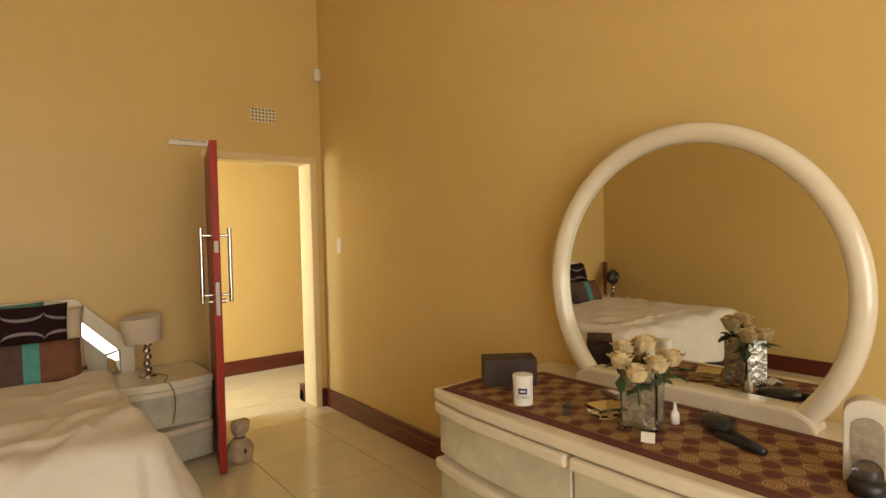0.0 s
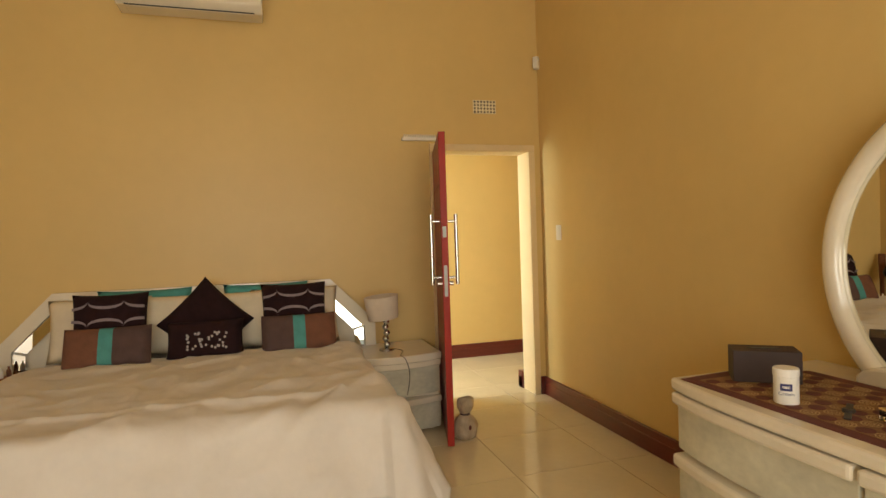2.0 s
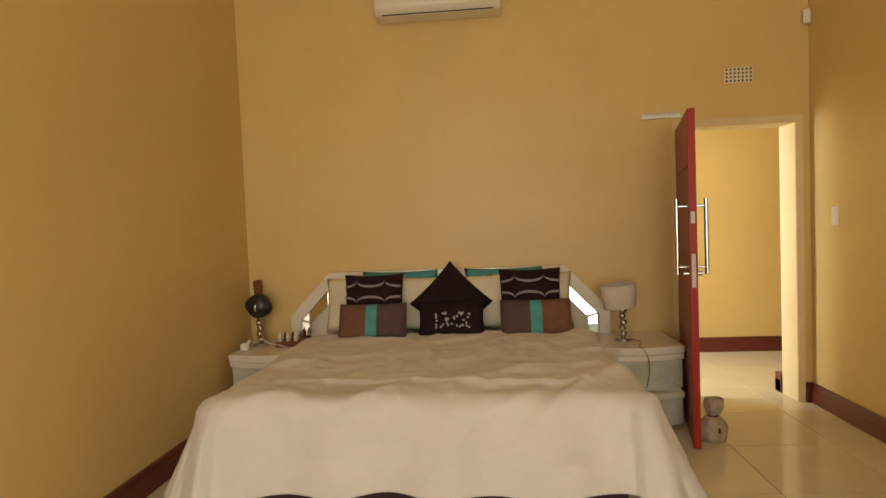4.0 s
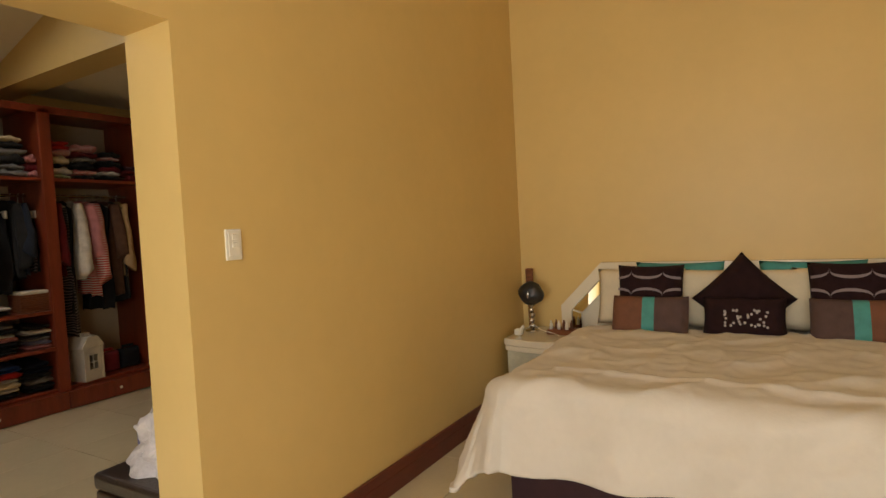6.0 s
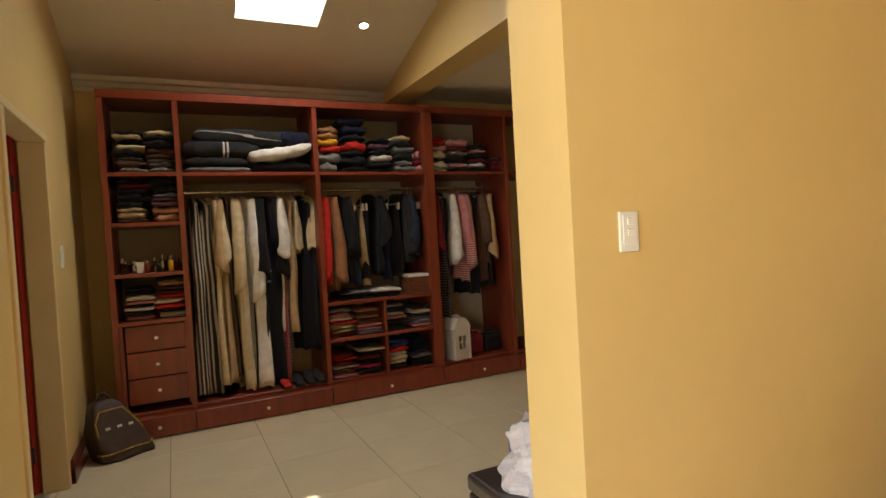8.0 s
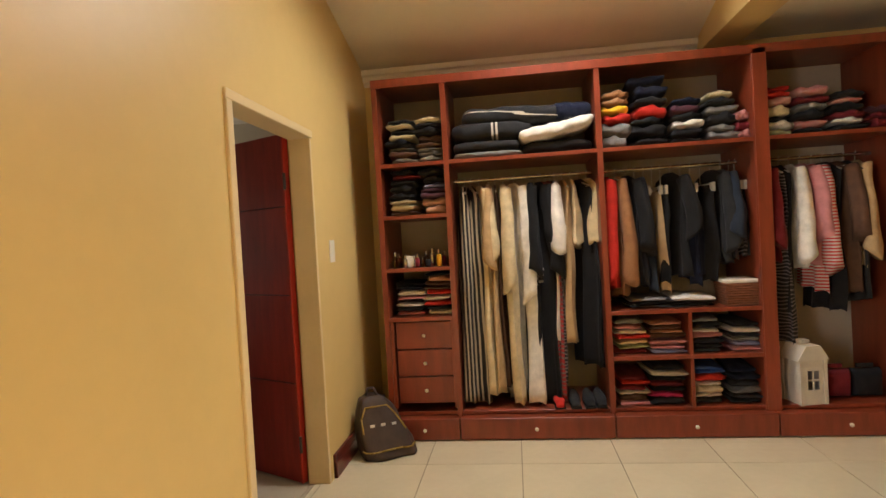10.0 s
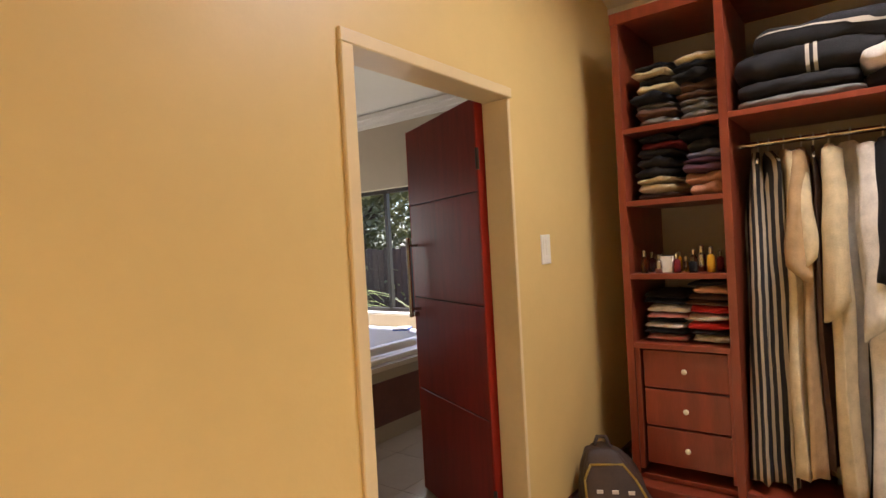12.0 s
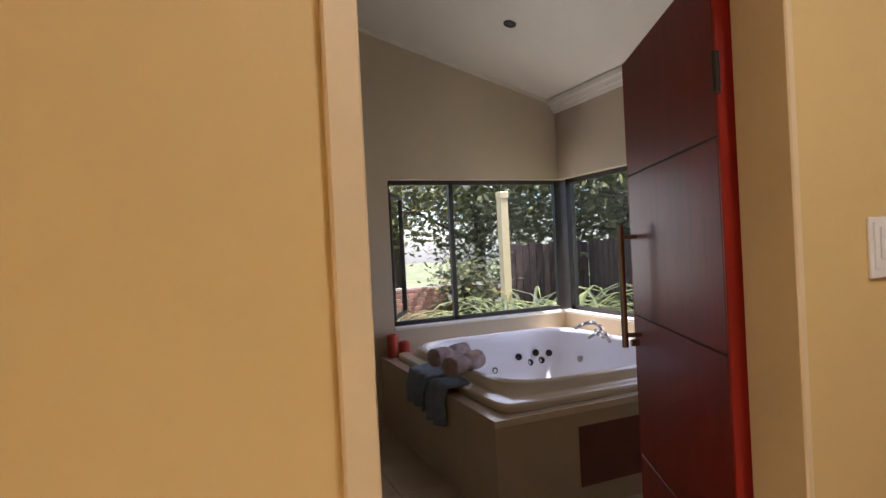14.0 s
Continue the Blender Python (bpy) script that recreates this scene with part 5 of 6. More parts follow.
def shoe(y, color, label):
    s = thing("shoe", label, "shoe", (CF - 0.13, y, 0.19), "shoes in the closet")
    def f(u, v):
        t = 2 * math.pi * u
        w = 0.04 * (0.75 + 0.35 * math.sin(math.pi * min(1, v * 1.1)))
        h = 0.075 - 0.035 * v if v < 0.9 else 0.02
        return -0.12 + 0.24 * v, w * math.cos(t), max(0.0, 0.012 + h * (0.5 + 0.5 * math.sin(t)))
    part("upper", grid(14, 10, f, closed_u=True), FAB[color], s, smooth=True)
    part("sole", box(-0.125, 0.125, -0.038, 0.038, 0, 0.014, 0.005), FAB["black"], s)


for y, c in ((-3.17, "charcoal"), (-3.07, "charcoal"), (-2.99, "charcoal"), (-3.28, "red")):
    shoe(y, c, f"{c} low shoe on the closet base")

# rucksack by the wall
BAG = mat("dark_brown_nylon", (0.05, 0.03, 0.022), 0.55, var=0.25, scale=12, bump=0.25, bscale=120)
BAGTRIM = mat("mustard_piping", (0.3, 0.2, 0.03), 0.6, var=0.1)
bg = thing("rucksack", "dark brown rucksack with yellow piping on the floor", "bag", (-3.27, -4.47, 0), turn=118)


def bagbody(u, v):
    t = 2 * math.pi * u
    w = 0.19 * (1 - 0.55 * v ** 2.2)
    d = 0.13 * (1 - 0.6 * v ** 1.5)
    c, s = math.cos(t), math.sin(t)
    n_ = 0.02 * noise.noise(Vector((c * 2, s * 2, v * 3)))
    return (w + n_) * math.copysign(abs(c) ** 0.6, c) - 0.09 * v, (d + n_) * math.copysign(abs(s) ** 0.6, s) + 0.07 * v, 0.005 + 0.4 * v - 0.03 * v * abs(c)


part("body", grid(32, 18, bagbody, closed_u=True), BAG, bg, smooth=True)


def curve_part(name, pts, r, material, parent):
    bm = bmesh.new()
    for a, b in zip(pts, pts[1:]):
        tube(a, b, r, seg=8, bm=bm)
        ball(b, r, bm=bm, u=8, v=6)
    return part(name, bm, material, parent, smooth=True)


def onbag(a, v, lift=0.004):
    t = math.radians(a)
    x, y, z = bagbody(t / (2 * math.pi), v)
    return x * 1.03, y * 1.0 - lift, z


curve_part("piping", [onbag(a, 0.15) for a in range(200, 345, 12)], 0.006, BAGTRIM, bg)
curve_part("piping", [onbag(225, 0.45), onbag(228, 0.7), onbag(245, 0.86), onbag(295, 0.86), onbag(312, 0.7), onbag(315, 0.45)], 0.006, BAGTRIM, bg)
curve_part("carry_handle", [(-0.13, 0.07, 0.4), (-0.11, 0.09, 0.44), (-0.07, 0.09, 0.44), (-0.05, 0.07, 0.4)], 0.009, BAG, bg)
for k in range(3):
    x, y, z = onbag(255 + 15 * k, 0.55, 0.006)
    part("logo_shape", box(x - 0.015, x + 0.015, y - 0.002, y + 0.006, z - 0.008, z + 0.008), FAB["white"], bg)

# ottoman and the bag on it
ot = thing("ottoman", "dark brown leather ottoman box", "ottoman", (-0.5, -2.76, 0))
part("body", box(-0.29, 0.29, -0.28, 0.28, 0.02, 0.34, 0.012), LEATHER, ot)
part("lid", box(-0.295, 0.295, -0.285, 0.285, 0.345, 0.42, 0.02, 3), LEATHER, ot, "padded leather lid")
for x in (-0.25, 0.25):
    for y in (-0.24, 0.24):
        part("foot", tube((x, y, 0), (x, y, 0.02), 0.02), BLACKPLASTIC, ot)


def bagmesh(u, v):
    t = 2 * math.pi * u
    q = Vector((math.cos(t) * 1.8, math.sin(t) * 1.8, v * 3))
    r = (0.2 - 0.09 * v * v) * (1 + 0.35 * noise.noise(q) + 0.15 * noise.noise(q * 3))
    return r * math.cos(t), r * 0.75 * math.sin(t), 0.25 * v * (1 + 0.16 * noise.noise(q * 2))


pbag = thing("plastic_bag", "crumpled white and lilac plastic bag on the ottoman", "bag", (-0.5, -2.83, 0.421))
part("bag", grid(40, 20, bagmesh, closed_u=True), mat("white_plastic_bag", (0.62, 0.58, 0.58), 0.35, var=0.25, scale=9), pbag)
part("print_patch", box(-0.2, -0.19, -0.06, 0.02, 0.08, 0.17, 0.004), FAB["lilac"], pbag)


# ---- ceiling fittings ----
def downlight(at, tilt, lit, label):
    d = thing("downlight", label, "downlight", group="recessed downlights")
    d.matrix_world = pose(*at, 0, tilt, 0)
    part("ring", lathe([(0.048, 0), (0.048, -0.008), (0.036, -0.012), (0.034, -0.002)]), BLACKMETAL if not lit else CHROME, d)
    part("bulb", lathe([(0.033, -0.001), (0.033, -0.006)]), glow("lit_bulb", (1.0, 0.86, 0.6), 14) if lit else BLACKMETAL, d, "glowing bulb" if lit else "unlit bulb")


ang = -math.degrees(math.atan(0.277))
downlight((-3.14, -2.56, slope(-3.14)), ang, True, "lit recessed downlight in the sloping ceiling")
downlight((-3.08, -4.07, slope(-3.08)), ang, False, "unlit recessed downlight in the sloping ceiling")
downlight((-3.0, -1.2, 2.86), 0, False, "unlit recessed downlight in the flat ceiling")
downlight((-3.75, -7.5, 2.80 + 0.277 * 1.03), ang, False, "unlit brass downlight in the bathroom ceiling")
sk = tagged(new("window_skylight"), "square skylight glowing with daylight", "skylight", kind="structure")
bm = prism([(SKX0, slope(SKX0) + 0.1), (SKX1, slope(SKX1) + 0.1), (SKX1, slope(SKX1) + 0.11), (SKX0, slope(SKX0) + 0.11)], "y", SKY0, SKY1)
# Emission in the diffuser stands in for the daylight passing through it.
dif = part("diffuser", bm, glow("daylit_diffuser", (1.0, 0.97, 0.9), 4.0), sk)
dif.visible_shadow = False

# ---- bathroom ----
tubt = thing("bath_surround", "tan tiled bath surround with a brown access panel", "bath surround")
TX, TY, TZ = -2.915, -6.44, 0.56
HX0, HX1, HY0, HY1 = BATH_W + 0.15, -3.07, BATH_S + 0.15, TY - 0.13
for b in ((BATH_W, HX0, BATH_S, TY, 0, TZ), (HX1, TX, BATH_S, TY, 0, TZ), (HX0, HX1, BATH_S, HY0, 0, TZ), (HX0, HX1, HY1, TY, 0, TZ)):
    part("tiled_side", box(*b), BATHTILE, tubt)
part("edge_trim", box(BATH_W, TX + 0.004, TY - 0.002, TY + 0.006, TZ - 0.035, TZ + 0.004, 0.002, 1), IVORYRIM, tubt)
part("access_panel", box(-4.1, -3.42, TY + 0.001, TY + 0.006, 0.12, 0.45, 0.002, 1), mat("brown_access_panel", (0.16, 0.055, 0.035), 0.5, var=0.2, scale=8), tubt, "brown access panel")
ba = thing("bathtub", "white corner whirlpool bathtub with ivory rim", "bathtub", ((HX0 + HX1) / 2, (HY0 + HY1) / 2, TZ))
rx, ry = (HX1 - HX0) / 2 + 0.06, (HY1 - HY0) / 2 + 0.06


def tub_point(u, r, z, p):
    t = 2 * math.pi * u
    c, q = math.cos(t), math.sin(t)
    return r * rx * math.copysign(abs(c) ** p, c), r * ry * math.copysign(abs(q) ** p, q), z


def tub_shell(profile):
    """Rounded-square rings of (radius, height, squareness), eased between the steps."""
    def f(u, v):
        k = v * (len(profile) - 1)
        i = min(int(k), len(profile) - 2)
        return tub_point(u, *(a + (b - a) * (k - i) for a, b in zip(profile[i], profile[i + 1])))
    return f


FLANGE = [(1.0, 0.002, 0.1), (1.0, 0.03, 0.1), (0.992, 0.042, 0.1), (0.935, 0.05, 0.11), (0.925, 0.056, 0.16), (0.918, 0.085, 0.3), (0.905, 0.112, 0.36), (0.885, 0.122, 0.38)]
BASIN = [(0.885, 0.122, 0.38), (0.865, 0.118, 0.4), (0.85, 0.098, 0.41), (0.84, 0.05, 0.42), (0.83, -0.08, 0.43), (0.8, -0.26, 0.45), (0.74, -0.4, 0.5), (0.6, -0.46, 0.6), (0.3, -0.475, 0.8), (0.02, -0.48, 1.0)]
part("rim_band", grid(96, 29, tub_shell(FLANGE), closed_u=False), IVORYRIM, ba, "ivory flange and raised rim", smooth=True)
part("shell", grid(96, 37, tub_shell(BASIN)), ACRYLIC, ba, smooth=True)
for i, (u, z) in enumerate(((0.66, -0.09), (0.685, -0.15), (0.7, -0.08), (0.715, -0.16), (0.735, -0.1), (0.75, -0.19), (0.45, -0.1), (0.47, -0.17), (0.55, -0.12))):
    jet = part("jet", lathe([(0.03, 0), (0.03, 0.008), (0.018, 0.014), (0.016, 0.004)], 14), CHROME if i > 5 else BLACKMETAL, ba, "round whirlpool jet", smooth=True)
    c = Vector(tub_point(u, 0.822, z, 0.44))
    jet.matrix_basis = Matrix.Translation(c) @ Vector((-c.x, -c.y, 0.1)).to_track_quat("Z", "Y").to_matrix().to_4x4()
fa = thing("bath_tap", "chrome arched bath tap with hand shower", "tap", (-4.5, -7.55, TZ + 0.11), turn=-20)
curve_part("spout", [(0, 0, 0), (0.02, 0, 0.09), (0.08, 0, 0.13), (0.16, 0, 0.12), (0.22, 0, 0.09)], 0.016, CHROME, fa)
curve_part("hand_shower", [(0.02, 0.2, 0), (0.05, 0.2, 0.07), (0.12, 0.22, 0.085), (0.19, 0.24, 0.05)], 0.012, CHROME, fa)
for y in (-0.12, 0.12):
    part("tap_lever", tube((0, y, 0), (0.03, y, 0.05), 0.016), CHROME, fa)
bk = thing("folded_magazine", "blue folded magazine on the bath rim", "magazine", (-4.52, -7.0, TZ + 0.122), turn=25)
part("cover", box(-0.1, 0.1, -0.07, 0.07, 0, 0.012, 0.002, 1), FAB["blue"], bk)
part("page", box(-0.09, 0.09, -0.06, 0.06, 0.012, 0.016), FAB["white"], bk)
for i, (x, y, h) in enumerate(((-3.0, -8.4, 0.19), (-3.11, -8.41, 0.12))):
    c = thing("candle", "red pillar candle on the bath ledge", "candle", (x, y, TZ + 0.001), "candles on the bath ledge")
    part("wax", lathe([(0.045, 0), (0.046, h - 0.01), (0.04, h), (0.02, h - 0.01)]), CANDLE, c)
    part("wick", tube((0, 0, h - 0.012), (0.002, 0, h + 0.012), 0.002, seg=6), BLACKPLASTIC, c)


def towel(name, at, turn, w, top, hang, material, label):
    t = thing(name, label, "towel", at, turn=turn)

    def f(u, v):
        y = (u - 0.5) * w
        s = v * (top + hang)
        if s < top:
            x, z = -top + s, 0.03
        else:
            e = s - top
            x, z = 0.02 + 0.03 * min(1, e * 9), 0.03 - e
        return x + 0.014 * math.sin(y * 38) * (0.3 + v), y * (1 - 0.12 * v), z + 0.01 * noise.noise(Vector((y * 12, s * 9, w)))
    o = part("cloth", grid(26, 26, f), material, t, smooth=True)
    sm = o.modifiers.new("thickness", "SOLIDIFY")
    sm.thickness = 0.022
    return t


towel("bath_towel", (TX, -7.52, TZ + 0.03), 0, 0.42, 0.2, 0.22, BLUETOWEL, "blue-grey towel hanging over the bath edge")
towel("bath_towel", (TX, -7.16, TZ + 0.03), 0, 0.24, 0.2, 0.25, BLUETOWEL, "blue-grey towel hanging over the bath edge")
for x, y, r in ((-3.1, -7.42, 20), (-3.06, -7.1, 28)):
    rt = thing("rolled_towel", "rolled dusty pink towel lying on the bath edge", "towel", (x, y, TZ + 0.17), turn=r)

    def roll(u, v):
        t = 2 * math.pi * u
        r_ = 0.06 * (1 - 0.22 * math.exp(-((v - 0.5) / 0.09) ** 2)) * (1 + 0.07 * noise.noise(Vector((math.cos(t) * 3, math.sin(t) * 3, v * 6))))
        return -0.15 + 0.3 * v, r_ * math.cos(t), r_ * math.sin(t)
    part("roll", grid(20, 20, roll, closed_u=True), GREYTOWEL, rt, smooth=True)


# bathroom windows
def bar(name, a, b, parent, material=BLACKMETAL):
    part(name, box(min(a[0], b[0]), max(a[0], b[0]), min(a[1], b[1]), max(a[1], b[1]), min(a[2], b[2]), max(a[2], b[2]), 0.003, 1), material, parent)


Z0, Z1 = 0.79, 2.06
w1 = tagged(new("window_bath_south"), "dark metal window with an open casement", "window", kind="structure")
ys = (BATH_S - 0.13, BATH_S - 0.08)
for a, b in ((-3.05 - 0.04, -3.05), (-3.69, -3.65), (BATH_W - 0.16, BATH_W - 0.0)):
    bar("frame", (a, ys[0], Z0), (b, ys[1], Z1), w1)
for z in (Z0, Z1 - 0.04):
    bar("frame", (BATH_W, ys[0], z), (-3.05, ys[1], z + 0.04), w1)
pn = part("pane", box(BATH_W, -3.69, BATH_S - 0.108, BATH_S - 0.104, Z0 + 0.04, Z1 - 0.04), GLASS, w1)
pn.visible_shadow = False
cas = part("casement", box(0, 0.03, -0.02, 0.02, 0, 1.12), BLACKMETAL, w1, "open casement sash")
cas.matrix_basis = pose(-3.09, BATH_S - 0.13, Z0 + 0.05, 0, 0, -120)
for b in ((0.5, 0.53, -0.02, 0.02, 0, 1.12), (0.03, 0.5, -0.02, 0.02, 0, 0.03), (0.03, 0.5, -0.02, 0.02, 1.09, 1.12)):
    part("sash_bar", box(*b), BLACKMETAL, cas)
cp = part("pane", box(0.03, 0.5, -0.002, 0.002, 0.03, 1.09), GLASS, cas)
cp.visible_shadow = False
part("sill", box(BATH_W, -3.05, BATH_S - 0.08, BATH_S + 0.02, Z0 - 0.02, Z0 + 0.004, 0.003, 1), WHITE_CEIL, w1)
w2 = tagged(new("window_bath_west"), "dark metal bathroom window beside the bath", "window", kind="structure")
xs = (BATH_W - 0.13, BATH_W - 0.08)
for a, b in ((-8.47, -8.40), (-7.47, -7.43), (-6.14, -6.1)):
    bar("frame", (xs[0], a, Z0), (xs[1], b, Z1), w2)
for z in (Z0, Z1 - 0.04):
    bar("frame", (xs[0], BATH_S, z), (xs[1], -6.1, z + 0.04), w2)
pn = part("pane", box(BATH_W - 0.108, BATH_W - 0.104, BATH_S, -7.45, Z0 + 0.04, Z1 - 0.04), GLASS, w2)
pn.visible_shadow = False
part("sill", box(BATH_W - 0.08, BATH_W + 0.03, BATH_S + 0.02, -6.1, Z0 - 0.02, Z0 + 0.004, 0.003, 1), WHITE_CEIL, w2)
w3 = tagged(new("window_bedroom"), "wide bedroom window behind the walker", "window", kind="structure")
for x in (0.2, 1.73, 3.26):
    bar("frame", (x, -6.54, 0.4), (x + 0.04, -6.48, 2.5), w3, FRAME)
for z in (0.4, 2.46):
    bar("frame", (0.2, -6.54, z), (3.3, -6.48, z + 0.04), w3, FRAME)

# ---- garden ----
solid("ground", box(-60, 40, -60, 40, -0.4, -0.2), GRASS, "dry lawn and garden ground", "ground", kind="structure")
solid("pavement", box(-7.0, 0.5, -14.5, BATH_S - 0.2, -0.2, -0.16), PAVING, "pale concrete paving outside the bathroom", "pavement", kind="structure")
gw = tagged(new("garden_wall"), "low red-brown brick garden wall", "garden wall", kind="structure")
part("mortar", box(-8.5, -1.5, -13.99, -13.81, -0.2, 0.72), PAVING, gw)
brick = mesh_of("brick", box(-0.108, 0.108, -0.1, 0.1, -0.035, 0.035, 0.006, 1), BRICK)
for j in range(11):
    for i in range(27):
        o = new("brick", brick)
        o.parent = gw
        o.matrix_basis = pose(-8.2 + i * 0.228 + (0.114 if j % 2 else 0), -13.9, -0.15 + j * 0.081)
# Stand-in post added where a pale upright shows in the window glass.
pl = thing("pale_upright", "cream stand-in post for a pale upright outside", "pillar", (-5.5, -10.9, -0.2))
part("shaft", box(-0.06, 0.06, -0.06, 0.06, 0, 2.3, 0.006, 1), FRAME, pl)
part("cap", box(-0.07, 0.07, -0.07, 0.07, 2.3, 2.4, 0.01, 1), FRAME, pl)


FENCEWOOD = mat("dark_fence_timber", (0.07, 0.04, 0.03), 0.8, var=0.3, scale=6, stretch=(5, 5, 0.7), per_object=0.25)


def timber_fence(at, turn, count):
    fence = thing("timber_fence", "dark brown upright timber fence boards in the garden", "fence", at, "garden fences", turn)
    for i in range(count):
        part("board", box(i * 0.15, i * 0.15 + 0.14, -0.012, 0.012, 0.02, 1.62 + 0.02 * (i % 3), 0.004, 1), FENCEWOOD, fence)
    for z in (0.4, 1.3):
        part("rail", box(0, count * 0.15 - 0.01, -0.06, -0.013, z, z + 0.09), FENCEWOOD, fence)


timber_fence((-8.5, -12.95, -0.2), 0, 12)
timber_fence((-8.52, -7.4, -0.2), -90, 37)


def strap_plant(at, n, size, seed):
    r = random.Random(seed)
    p = thing("strap_leaf_plant", "clump of arching green strap leaves", "plant", at, "garden plants")
    bm = bmesh.new()
    for i in range(n):
        t, ln, up = r.uniform(0, 6.28), size * r.uniform(0.7, 1.2), r.uniform(0.5, 1.1)
        d, s = Vector((math.cos(t), math.sin(t), 0)), Vector((-math.sin(t), math.cos(t), 0))
        prev = None
        for k in range(6):
            q = k / 5
            c = d * ln * 0.75 * q + Vector((0, 0, ln * up * (q - 0.62 * q * q * 1.35)))
            w = 0.028 * (1 - q) ** 0.6 + 0.002
            cur = (bm.verts.new(c - s * w), bm.verts.new(c + Vector((0, 0, -0.006))), bm.verts.new(c + s * w))
            if prev:
                bm.faces.new((prev[0], prev[1], cur[1], cur[0]))
                bm.faces.new((prev[1], prev[2], cur[2], cur[1]))
            prev = cur
    part("leaves", bm, PALELEAF, p)


planter = thing("planter", "low pale plastered garden planter with a soil bed", "planter", (-5.5, -10.1, -0.16))
for b in ((-0.85, 0.85, -0.35, -0.27, 0, 0.42), (-0.85, 0.85, 0.27, 0.35, 0, 0.42), (-0.85, -0.77, -0.27, 0.27, 0, 0.42), (0.77, 0.85, -0.27, 0.27, 0, 0.42)):
    part("side", box(*b, 0.01, 1), PAVING, planter)
part("soil", box(-0.77, 0.77, -0.27, 0.27, 0, 0.38), BARK, planter, "dark soil")
for i, (x, y) in enumerate(((-5.0, -10.0), (-5.45, -10.15), (-5.95, -10.0), (-4.2, -12.6), (-3.4, -12.9), (-6.6, -9.2), (-6.9, -7.9), (-6.4, -10.4))):
    strap_plant((x, y, 0.22 if i < 3 else -0.17), 60, 1.7, 30 + i)


def tree(at, height, spread, leaves, seed, material, label):
    r = random.Random(seed)
    t = thing("tree", label, "tree", at, "garden trees")
    bm = bmesh.new()
    top = Vector((r.uniform(-0.3, 0.3), r.uniform(-0.3, 0.3), height * 0.55))
    tube((0, 0, 0), top, 0.16, 0.09, seg=10, bm=bm)
    tips = []
    for i in range(9):
        a = 6.28 * i / 9 + r.uniform(-0.3, 0.3)
        base = top * r.uniform(0.35, 1.0)
        tip = base + Vector((math.cos(a), math.sin(a), r.uniform(0.1, 0.9))) * spread * r.uniform(0.5, 0.9)
        tube(base, tip, 0.055, 0.015, seg=7, bm=bm)
        tips += [base.lerp(tip, q) for q in (0.4, 0.6, 0.8, 1.0)]
        for k in range(3):
            e = tip + Vector((r.uniform(-1, 1), r.uniform(-1, 1), r.uniform(-0.5, 0.8))) * spread * 0.35
            tube(base.lerp(tip, 0.7), e, 0.018, 0.006, seg=5, bm=bm)
            tips.append(e)
    part("trunk", bm, BARK, t)
    verts, faces = [], []
    for i in range(leaves):
        c = Vector(r.choice(tips)) + Vector((r.gauss(0, 1), r.gauss(0, 1), r.gauss(0, 0.8))) * spread * 0.2
        d = Vector((r.uniform(-1, 1), r.uniform(-1, 1), r.uniform(-0.8, 0.5))).normalized()
        s = d.cross(Vector((r.uniform(-1, 1), r.uniform(-1, 1), 1))).normalized()
        ln = r.uniform(0.12, 0.26)
        k = len(verts)
        verts += [c, c + d * ln * 0.5 + s * ln * 0.28, c + d * ln, c + d * ln * 0.5 - s * ln * 0.28]
        faces.append((k, k + 1, k + 2, k + 3))
    me = bpy.data.meshes.new("crown")
    me.from_pydata([tuple(v) for v in verts], [], faces)
    me.materials.append(material)
    o = new("crown", me)
    o.parent = t


for i, (x, y, h, s) in enumerate(((-8.0, -16.6, 6.0, 2.8), (-10.4, -13.6, 5.0, 2.6), (-3.0, -17.5, 7, 3.2), (-11.4, -9.8, 5.2, 2.6), (-11.5, -15.5, 8, 3.6), (-12.0, -6.0, 5.0, 2.4), (-6.8, -19.5, 8, 3.8), (-13.5, -11.5, 7, 3.5))):
    tree((x, y, -0.2), h, s, 7000, 50 + i, PALELEAF if i in (2, 6) else TREELEAF, "leafy garden tree with a dense crown")


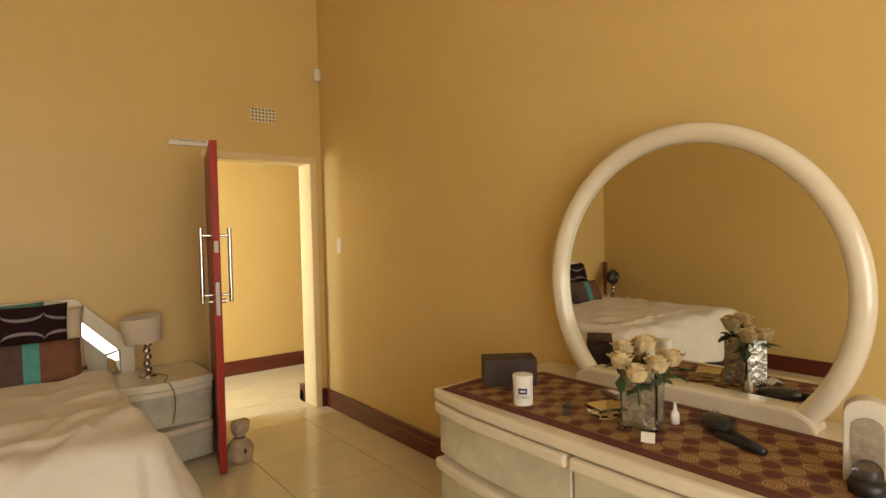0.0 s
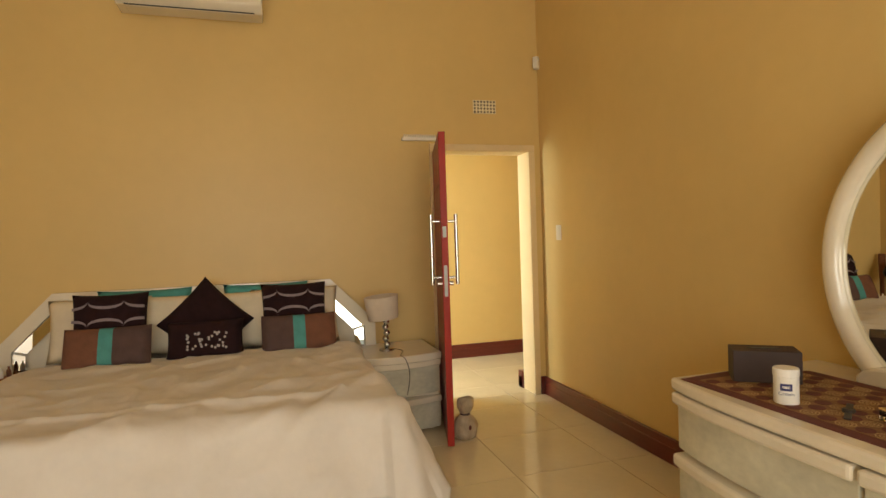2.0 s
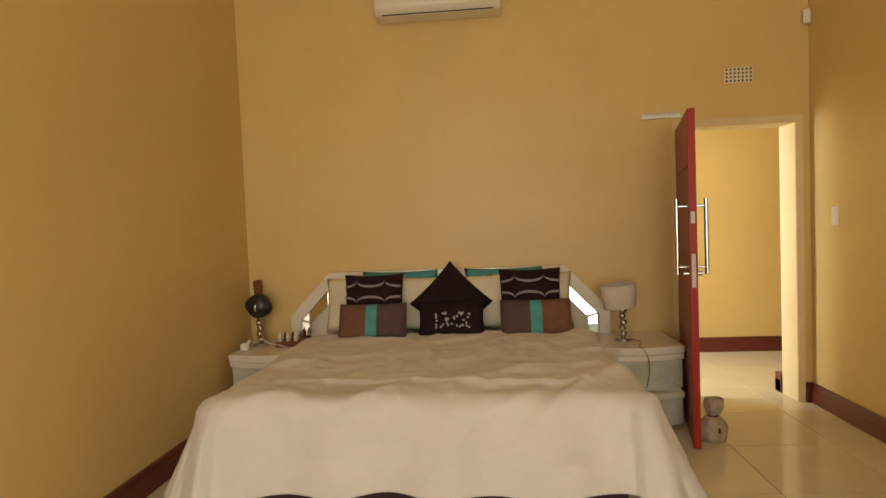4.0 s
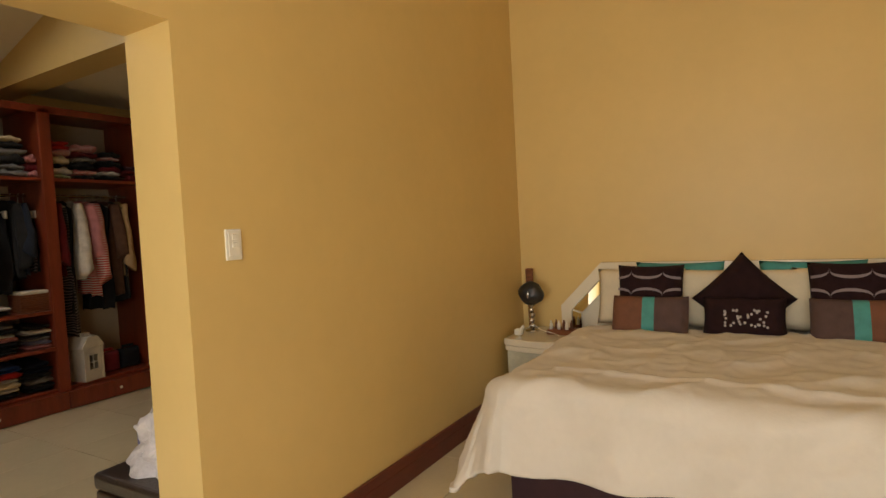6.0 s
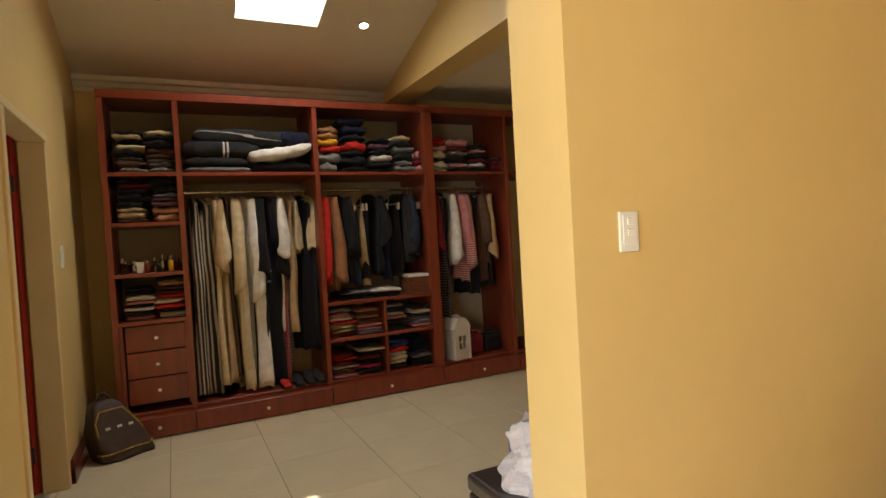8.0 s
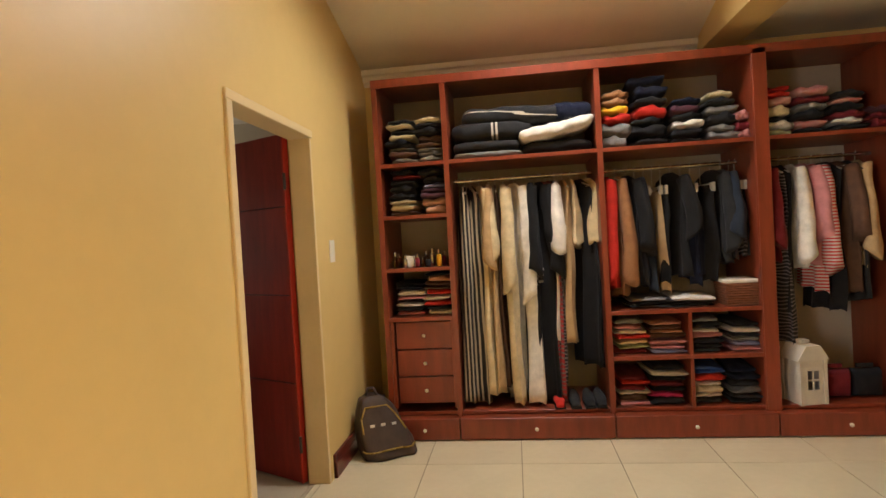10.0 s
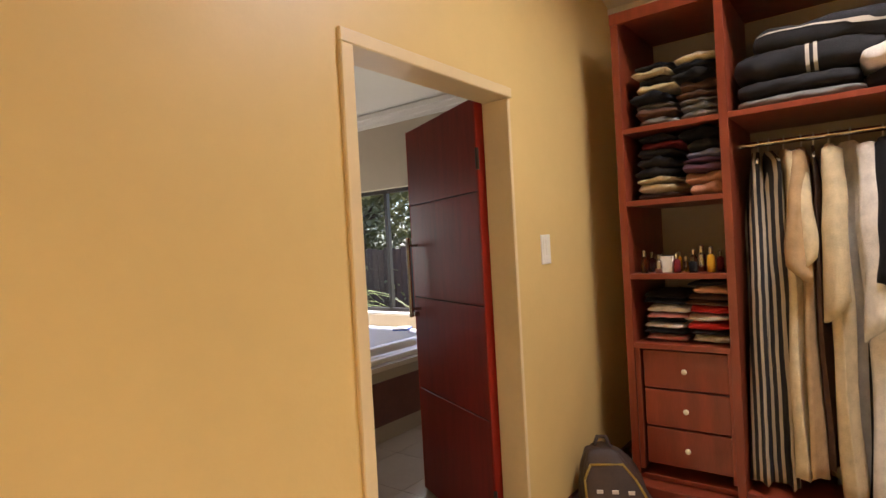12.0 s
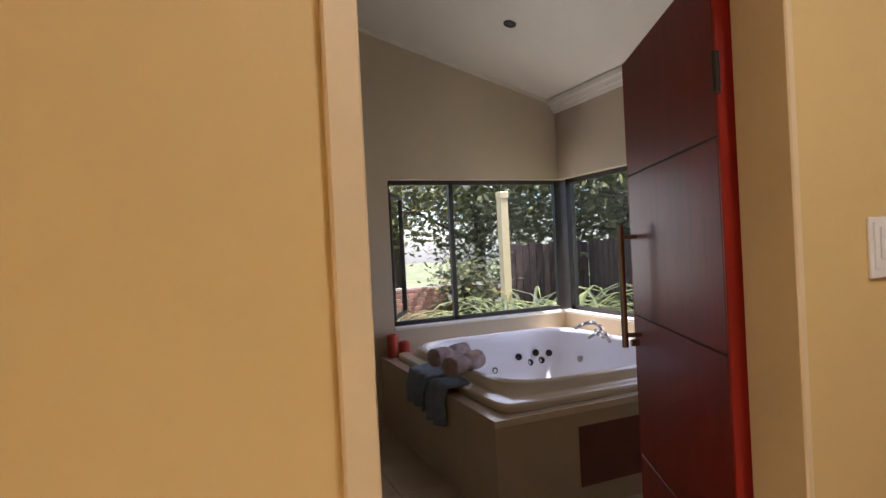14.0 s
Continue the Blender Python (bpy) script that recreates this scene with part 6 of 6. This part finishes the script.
def shrub(at, r0, seed):
    r = random.Random(seed)
    p = thing("shrub", "dense dark green garden shrub", "shrub", at, "garden shrubs")
    bm = bmesh.new()
    for i in range(7):
        tube((0, 0, 0), (r.uniform(-1, 1) * r0 * 0.7, r.uniform(-1, 1) * r0 * 0.7, r0 * r.uniform(0.8, 1.6)), 0.02, 0.008, seg=5, bm=bm)
    part("stems", bm, BARK, p)
    verts, faces = [], []
    for i in range(2200):
        c = Vector((r.gauss(0, 0.42) * r0, r.gauss(0, 0.42) * r0, abs(r.gauss(0.85, 0.5)) * r0))
        d = Vector((r.uniform(-1, 1), r.uniform(-1, 1), r.uniform(-0.6, 0.6))).normalized()
        s = d.cross(Vector((r.uniform(-1, 1), 0.3, 1))).normalized()
        ln = r.uniform(0.08, 0.18)
        k = len(verts)
        verts += [c, c + d * ln * 0.5 + s * ln * 0.28, c + d * ln, c + d * ln * 0.5 - s * ln * 0.28]
        faces.append((k, k + 1, k + 2, k + 3))
    me = bpy.data.meshes.new("foliage")
    me.from_pydata([tuple(v) for v in verts], [], faces)
    me.materials.append(TREELEAF)
    o = new("foliage", me)
    o.parent = p


for i, (x, y, s) in enumerate(((-6.1, -13.3, 0.7), (-9.6, -10.6, 1.1), (-9.6, -8.6, 1.2), (-7.6, -16.2, 1.2), (-9.0, -14.2, 1.5), (-7.6, -7.2, 1.0), (-2.6, -15.5, 1.1))):
    shrub((x, y, -0.2), s, 80 + i)

# ---- floor tiles ----


def tiled(name, x0, x1, y0, y1, px, py, s, material, label):
    f = solid(name, box(x0, x1, y0, y1, -0.12, -0.004), GROUT, label, "floor", kind="structure")
    shared = {}
    i0, i1 = math.floor((x0 - px) / s), math.ceil((x1 - px) / s)
    j0, j1 = math.floor((y0 - py) / s), math.ceil((y1 - py) / s)
    for i in range(i0, i1):
        for j in range(j0, j1):
            a0, a1 = max(x0, px + i * s), min(x1, px + (i + 1) * s)
            b0, b1 = max(y0, py + j * s), min(y1, py + (j + 1) * s)
            w, h = round(a1 - a0, 4), round(b1 - b0, 4)
            if w < 0.02 or h < 0.02:
                continue
            if (w, h) not in shared:
                g = 0.0022
                shared[(w, h)] = mesh_of("tile", box(-w / 2 + g, w / 2 - g, -h / 2 + g, h / 2 - g, -0.008, 0, 0.0012, 1), material)
            o = new("tile", shared[(w, h)])
            o.parent = f
            o.matrix_basis = pose((a0 + a1) / 2, (b0 + b1) / 2, 0)


tiled("floor_bedroom", -0.1, EAST, -6.4, 0.1, 3.335, -0.81, 0.61, TILE, "polished cream floor tiles in the bedroom")
tiled("floor_dressing", WBACK, -0.1, SOUTH - 0.1, 0.0, -2.46, -2.96, 0.61, TILE, "polished cream floor tiles in the dressing room")
tiled("floor_corridor", 1.5, 6.2, 0.1, 1.62, 3.335, 0.4, 0.61, TILE, "polished cream floor tiles in the corridor")
tiled("floor_bath", BATH_W, -0.2, BATH_S, SOUTH - 0.1, -2.6, -6.2, 0.45, BATHTILE, "polished tan floor tiles in the bathroom")
